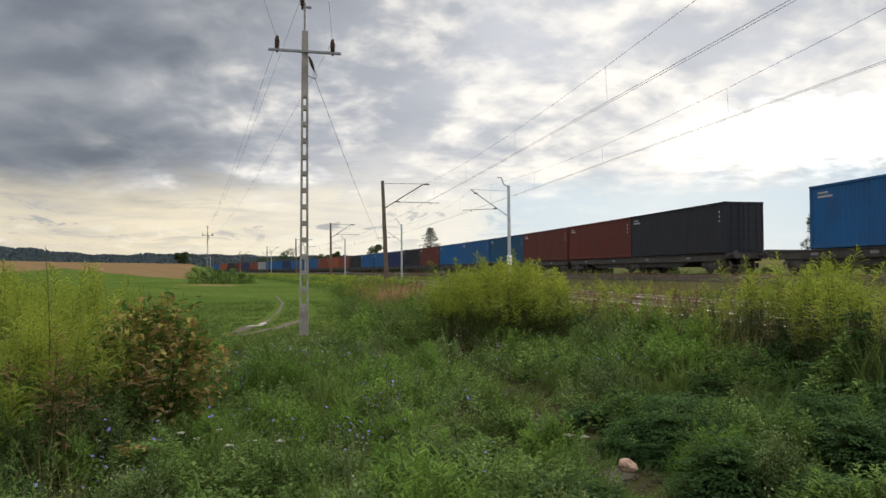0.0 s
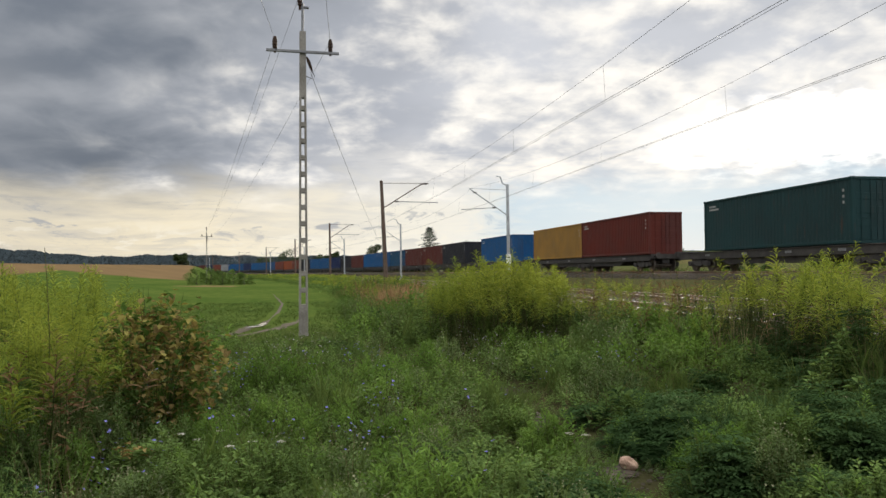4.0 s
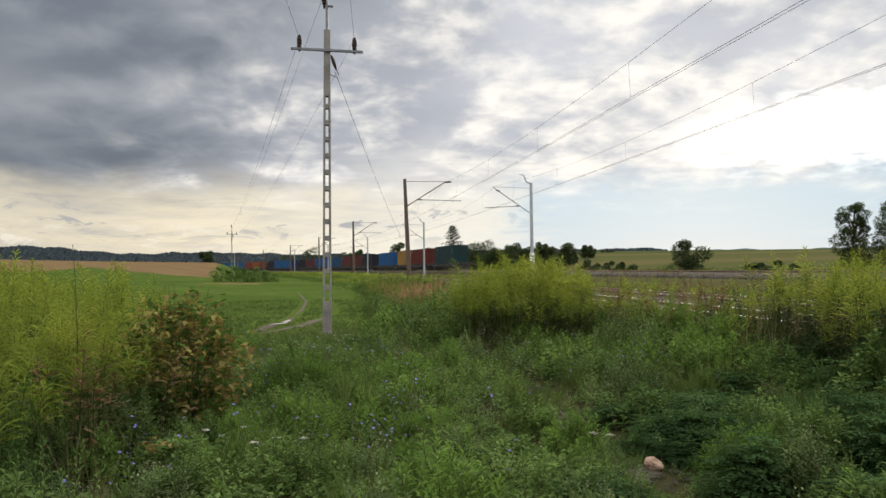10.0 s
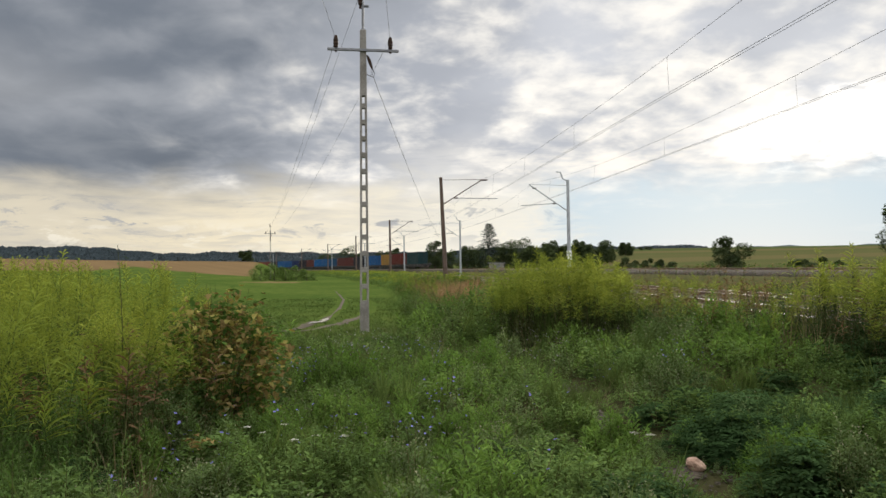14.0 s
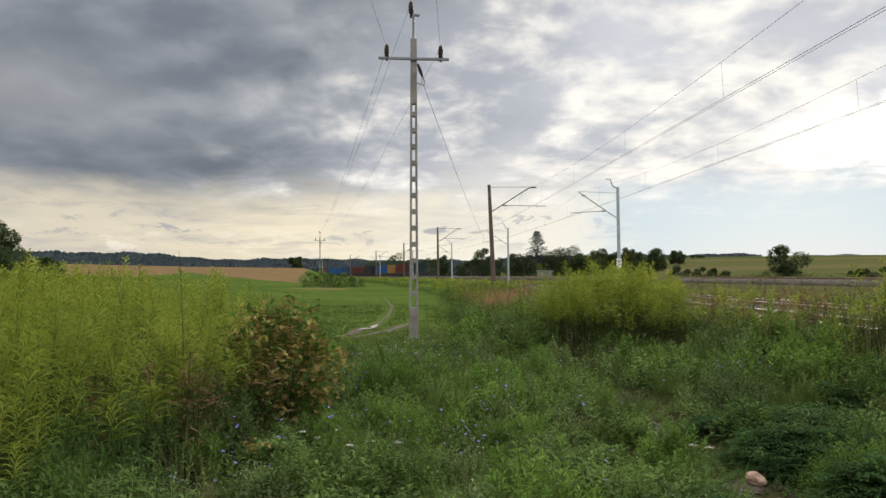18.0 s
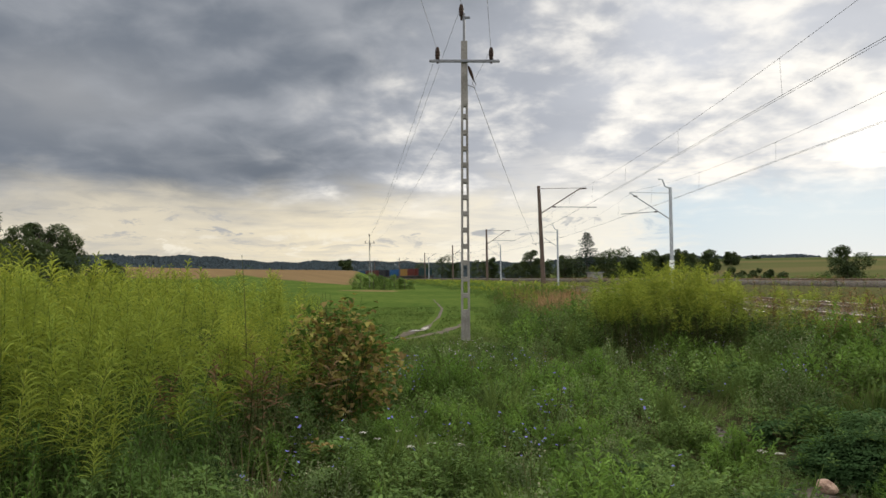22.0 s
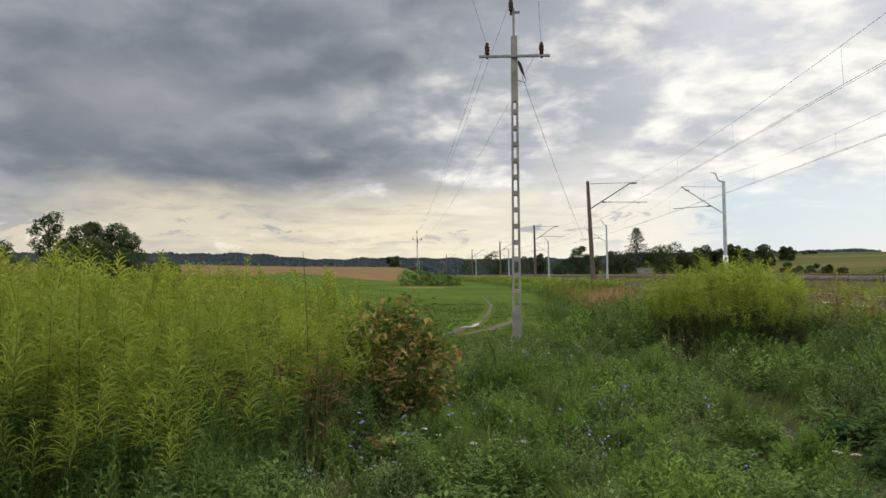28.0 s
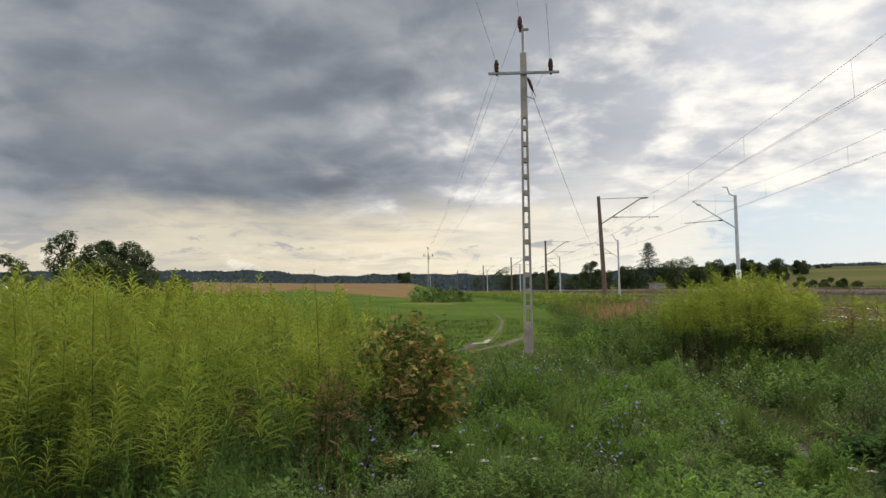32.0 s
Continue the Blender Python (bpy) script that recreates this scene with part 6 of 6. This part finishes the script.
def pebbles():
    """Small stones strewn over the trodden earth."""
    rng = np.random.default_rng(21)
    V, F = [], []
    for k in range(260):
        cx, cy, r0 = ((1.8, 12.0, 0.4), (2.6, 10.0, 0.35), (2.45, 7.7, 0.32), (2.36, 5.55, 0.34))[k % 4]
        a, q = rng.uniform(0, 6.28), r0 * math.sqrt(rng.uniform(0, 1))
        x, y, r = cx + q * math.cos(a), cy + 1.3 * q * math.sin(a), rng.uniform(0.008, 0.026)
        z, n = float(land(x, y)) + 0.018, len(V)
        for ring, zz in ((1.0, 0.0), (0.75, 0.55)):
            V.extend([(x + r * ring * math.cos(t + a) * rng.uniform(0.8, 1.2), y + r * ring * math.sin(t + a) * rng.uniform(0.7, 1.1), z + r * zz) for t in (0, 1.57, 3.14, 4.71)])
        F.extend([(n + i, n + (i + 1) % 4, n + 4 + (i + 1) % 4, n + 4 + i) for i in range(4)] + [(n + 4, n + 5, n + 6, n + 7)])
    tagged(new("pebbles", quads("pebbles", V, F, [BALLAST])), "small grey-brown pebbles strewn over trodden earth", "pebbles", kind="stuff")


pebbles()


# trees
def broad_tree(x, y, top, wide, seed, dense=1.0, low=0.12, label="dark green broadleaf tree behind the railway", name="tree", lobes=9, mat=None, leafsize=0.3):
    rng = np.random.default_rng(seed)
    z = float(land(x, y)) - 0.1
    h = top - z
    ob = empty(name, pose(x, y, z), label, "tree" if name == "tree" else "bush", "trees beyond the railway" if name == "tree" else "bushes in the fields")
    bm = bmesh.new()
    tube(bm, [(0, 0, 0), (0.03 * h * rng.normal(), 0, h * 0.35), (0.05 * h * rng.normal(), 0, h * 0.8)], [0.022 * h + 0.02, 0.016 * h + 0.015, 0.01], 6)
    centres = []
    for k in range(lobes):
        a, t = k * 2.4 + rng.uniform(-0.4, 0.4), low + 0.15 + (0.80 - low) * (k + 0.5) / lobes
        r = wide / 2 * math.sqrt(max(0.05, 1 - ((t - 0.45) / 0.58) ** 2)) * rng.uniform(0.35, 0.8)
        c = np.array([r * math.cos(a), r * math.sin(a), t * h])
        centres.append((c, (rng.uniform(0.24, 0.38) if lobes < 12 else rng.uniform(0.17, 0.29)) * min(wide, h) * (1.15 - 0.5 * t)))
        tube(bm, [(0, 0, max(0.1, t - 0.2) * h), tuple(c * np.array([0.5, 0.5, 0.94])), tuple(c)], [0.009 * h + 0.008, 0.006 * h + 0.005, 0.006], 5)
    part("trunk", bm, BARK, ob)
    n = int(dense * (2000 if h * wide > 12 else 1100))
    sp = Sprig()
    for k in range(n):
        c, r = centres[rng.integers(0, lobes)]
        d = rng.normal(0, 1, 3)
        d = d / np.linalg.norm(d)
        p = c + d * r * rng.uniform(0.35, 1.0) ** 0.6 * np.array([1, 1, 0.8])
        if p[2] < 0.05 * h:
            continue
        s = leafsize * rng.uniform(0.6, 1.3)
        sp.quad(leaf(p, unit(rng.uniform(0, 6.28), rng.uniform(-0.8, 0.9)), UP, s, s * 0.6), 0)
    V, F, _ = sp.done()
    arrays_part("crown", V, F, mat or TREELEAF, ob)
    return ob


def spruce(x, y, top, wide):
    rng = np.random.default_rng(3)
    z = float(land(x, y)) - 0.1
    h = top - z
    ob = empty("spruce_tree", pose(x, y, z), "tall thin-topped dark spruce standing above the trees", "spruce")
    bm = bmesh.new()
    tube(bm, [(0, 0, 0), (0, 0, h * 0.5), (0.05, 0, h)], [0.2, 0.12, 0.015], 6)
    sp = Sprig()
    for k in range(110):
        t = 0.10 + 0.90 * (k / 110) ** 0.9
        a = k * 2.4
        ln = wide / 2 * 1.15 * (1.06 - t) * rng.uniform(0.65, 1.15) + 0.12
        o = unit(a, 0)
        b = UP * h * t
        tip = b + o * ln + UP * ln * (0.25 if t > 0.7 else -0.05)
        tube(bm, [tuple(b), tuple(tip)], [0.03, 0.008], 4)
        for j in range(14):
            f = (j + 1) / 14
            p = b + (tip - b) * f
            s = 0.68 * (1.1 - 0.5 * t)
            sp.quad(leaf(p, unit(a + rng.uniform(-1.1, 1.1), rng.uniform(-0.7, 0.2)), UP, s, s * 0.42), 0)
    part("trunk", bm, BARK, ob)
    V, F, _ = sp.done()
    arrays_part("needles", V, F, SPRUCELEAF, ob)


spruce(26.3, 162.9, 11.3, 9.0)
TREES = [
    (22.2, 168.5, 6.6, 4.6), (29.6, 162.3, 6.8, 5.6), (32.9, 161.7, 7.7, 8.0), (35.9, 161.0, 6.2, 5.0), (54.6, 223.4, 9.2, 6.6), (58.7, 222.3, 8.1, 6.4), (61.4, 216.4, 9.4, 5.6),
    (65.6, 220.4, 8.2, 5.4), (66.8, 209.6, 8.9, 6.0), (85.9, 245.3, 9.5, 7.2), (116.8, 308.6, 9.7, 8.0), (20.3, 230.0, 10.0, 6.2), (24.4, 237.0, 7.2, 8.2), (17.0, 244.0, 6.4, 10.0),
    (9.2, 260.0, 8.6, 5.2), (6.5, 330.0, 9.2, 11.0), (-11.1, 379.9, 12.8, 10.5), (-5.5, 380.0, 9.4, 8.0), (-21.7, 389.4, 9.6, 12.5), (-47.0, 296.4, 8.8, 7.6), (25.0, 172.0, 6.0, 6.0), (41.5, 190.0, 6.6, 6.5), (48.0, 205.0, 7.2, 6.0), (38.0, 186.0, 5.4, 5.0), (45.0, 198.0, 5.6, 5.0), (51.5, 214.0, 6.6, 5.0), (63.5, 222.0, 7.0, 5.0), (72.0, 222.0, 7.0, 5.0), (78.0, 238.0, 7.0, 6.0), (92.0, 262.0, 7.6, 6.0),
]
for k, (x, y, top, wide) in enumerate(TREES):
    broad_tree(x, y, top, wide, 100 + k, 1.6, 0.0, lobes=9 if k % 3 else 15, leafsize=0.36 if y < 200 else 0.5)
broad_tree(45.6, 60.3, 7.5, 3.6, 31, 5.0, 0.0, "leafy birch-like tree at the field edge", lobes=22, leafsize=0.17)
broad_tree(48.2, 58.4, 8.0, 4.2, 32, 5.5, 0.0, "leafy birch-like tree at the field edge", lobes=22, leafsize=0.17)
broad_tree(-33.9, 52.1, 6.5, 3.0, 33, 0.9, 0.25, "slender airy tree with sparse foliage", lobes=12, leafsize=0.22)
broad_tree(-27.4, 47.9, 5.2, 5.8, 34, 9.0, -0.05, "dark thorny tree with a spreading crown", lobes=18, leafsize=0.17)
broad_tree(-44.0, 60.9, 5.3, 3.4, 35, 1.0, 0.0, "small dark round tree", lobes=8, leafsize=0.25)
BUSHES = [(-20.5, 36.8, 3.35, 4.6), (-25.3, 41.0, 3.3, 3.4), (-23.0, 39.0, 3.0, 4.0), (-17.3, 36.2, 2.5, 1.8), (31.3, 62.6, 4.0, 3.6), (28.4, 95.9, 3.2, 4.7), (36.7, 103.7, 2.8, 4.3), (43.2, 112.0, 2.7, 5.6), (29.9, 74.2, 2.2, 3.2), (-16.4, 117.0, 2.2, 3.4), (-14.4, 117.6, 2.4, 3.8), (-12.6, 116.5, 1.9, 3.6), (-11.4, 121.0, 2.1, 4.0), (-9.6, 119.0, 1.5, 4.0), (30.9, 51.5, 1.9, 3.8), (35.0, 55.0, 2.1, 4.5), (33.0, 84.0, 2.0, 5.0)]
for k, (x, y, top, wide) in enumerate(BUSHES):
    broad_tree(x, y, top, wide, 60 + k, 1.2 if y > 115 else 2.4, -0.1, "low green bush in the rough grass", "bush", 8, HERB if y > 115 else None, 0.2)


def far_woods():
    """Tree tops along the ridges and field edges, too far off to count. Their leaf colour carries the haze."""
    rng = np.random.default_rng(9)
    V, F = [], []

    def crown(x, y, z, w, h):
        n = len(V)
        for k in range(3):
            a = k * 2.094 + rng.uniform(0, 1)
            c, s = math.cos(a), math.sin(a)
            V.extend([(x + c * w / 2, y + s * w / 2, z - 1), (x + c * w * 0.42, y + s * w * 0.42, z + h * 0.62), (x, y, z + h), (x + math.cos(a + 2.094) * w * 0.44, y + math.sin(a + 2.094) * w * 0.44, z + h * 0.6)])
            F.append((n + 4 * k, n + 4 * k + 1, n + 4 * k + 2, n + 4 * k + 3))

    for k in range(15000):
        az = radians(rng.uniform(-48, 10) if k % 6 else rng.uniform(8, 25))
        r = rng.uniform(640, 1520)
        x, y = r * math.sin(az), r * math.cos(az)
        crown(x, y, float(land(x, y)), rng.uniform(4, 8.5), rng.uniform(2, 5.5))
    tagged(new("far_woods", quads("far_woods", V, F, [HAZYLEAF])), "dark woods covering the distant ridge, with haze in their colour", "woods", kind="stuff")


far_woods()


# grey hut by the line
def hut(x, y):
    z = float(land(x, y))
    ob = empty("trackside_hut", pose(x, y, z, 0, 0, 8), "small grey flat-roofed trackside hut", "hut")
    bm = bmesh.new()
    box(bm, (-1.2, -0.9, 0), (1.2, 0.9, 2.4 - z), 0.03)
    part("wall", bm, CONCRETE, ob)
    bm = bmesh.new()
    box(bm, (-1.4, -1.1, 2.4 - z), (1.4, 1.1, 2.55 - z), 0.03)
    part("roof", bm, IRON, ob)
    bm = bmesh.new()
    box(bm, (-0.4, -0.93, 0.05), (0.4, -0.89, min(2.0, 2.3 - z)), 0.01)
    part("door", bm, IRON, ob)


hut(24.0, 140.0)


# white car parked beyond the goldenrod
def parked_car(x, y, yaw):
    z = float(land(x, y))
    ob = empty("parked_car", pose(x, y, z, 0, 0, yaw), "white estate car parked beyond the goldenrod", "car")
    # side outline from tail to nose, swept across with rounded shoulders
    low = [(-2.2, 0.35), (-2.25, 0.75), (-2.15, 1.0), (2.0, 0.92), (2.2, 0.70), (2.2, 0.35)]
    cabin = [(-2.12, 0.98), (-1.85, 1.48), (-0.2, 1.55), (0.55, 1.42), (1.25, 0.96)]
    bm = bmesh.new()
    for prof, inset in ((low, 0.0), (cabin, 0.16)):
        rings = []
        for s in (-0.88, -0.80, 0.80, 0.88):
            pull = 0.05 if abs(s) > 0.85 else 0.0
            rings.append([bm.verts.new((px * (1 - pull * 0.3), s * (1 - inset * (pz - 0.9)), pz - pull * (0.5 if pz > 0.8 else -0.3))) for px, pz in prof])
        for a, b in zip(rings, rings[1:]):
            for k in range(len(prof)):
                j = (k + 1) % len(prof)
                bm.faces.new((a[k], a[j], b[j], b[k]))
        bm.faces.new(rings[0])
        bm.faces.new(rings[-1][::-1])
    bmesh.ops.recalc_face_normals(bm, faces=bm.faces)
    part("body", bm, CARWHITE, ob)
    for s in (-1, 1):
        for x0, x1, t0, t1 in ((-1.75, -0.85, -1.7, -0.85), (-0.75, 0.2, -0.75, 0.05), (0.28, 1.0, 0.15, 0.42)):
            bm = bmesh.new()
            c = [bm.verts.new((px, s * (0.885 - 0.11 * (pz - 0.9)), pz)) for px, pz in ((x0, 1.02), (x1, 1.0), (t1, 1.4), (t0, 1.4))]
            d = [bm.verts.new(v.co + Vector((0, s * -0.02, 0))) for v in c]
            bm.faces.new(c)
            bm.faces.new(d[::-1])
            for k in range(4):
                bm.faces.new((c[k], d[k], d[(k + 1) % 4], c[(k + 1) % 4]))
            part("side_window", bm, GLASS, ob)
        bm = bmesh.new()
        box(bm, (0.75, s * 0.95 - 0.09, 1.0), (0.95, s * 0.95 + 0.09, 1.16), 0.04)
        part("wing_mirror", bm, CARWHITE, ob)
        bm = bmesh.new()
        box(bm, (1.98, s * 0.62 - 0.16, 0.68), (2.2, s * 0.62 + 0.16, 0.84), 0.05)
        part("headlight", bm, GLASS, ob)
        for wx in (-1.35, 1.38):
            bm = bmesh.new()
            tube(bm, [(wx, s * 0.70, 0.32), (wx, s * 0.73, 0.32), (wx, s * 0.89, 0.32), (wx, s * 0.92, 0.32)], [0.28, 0.32, 0.32, 0.28], 18)
            wheel = part("wheel", bm, RUBBER, ob)
            bm = bmesh.new()
            tube(bm, [(wx, s * 0.90, 0.32), (wx, s * 0.935, 0.32)], [0.21, 0.17], 14)
            part("rim", bm, GALV, wheel)
    bm = bmesh.new()
    c = [bm.verts.new(v) for v in ((1.22, -0.72, 1.0), (1.22, 0.72, 1.0), (0.58, 0.66, 1.41), (0.58, -0.66, 1.41), (1.27, -0.72, 1.0), (1.27, 0.72, 1.0), (0.63, 0.66, 1.42), (0.63, -0.66, 1.42))]
    for f in ((0, 1, 2, 3), (7, 6, 5, 4), (0, 4, 5, 1), (1, 5, 6, 2), (2, 6, 7, 3), (3, 7, 4, 0)):
        bm.faces.new([c[i] for i in f])
    part("windscreen", bm, GLASS, ob)


parked_car(-19.2, 24.3, -25)

STEP = 32.0 / 711  # the wheels turn less than a quarter between rows


def motions():
    """The train rolls away along the side line at an even speed."""
    for thing, s0, lift, axles in TRAIN:
        rows = []
        for k in range(17):
            t = k * 2.0
            x, y, a = line_at(SIDE_X, SIDE_Y, SIDE_R, s0 + SPEED * t)
            rows.append((t, pose(x, y, SIDE_Z + lift, 0, 0, math.degrees(a))))
        walk(thing, rows)
        for w in axles:
            base = w.location.copy()
            turn = math.degrees(SPEED * STEP / 0.46)
            walk(w, [(k * STEP, pose(base.x, base.y, base.z, -turn * k)) for k in range(712)])


motions()
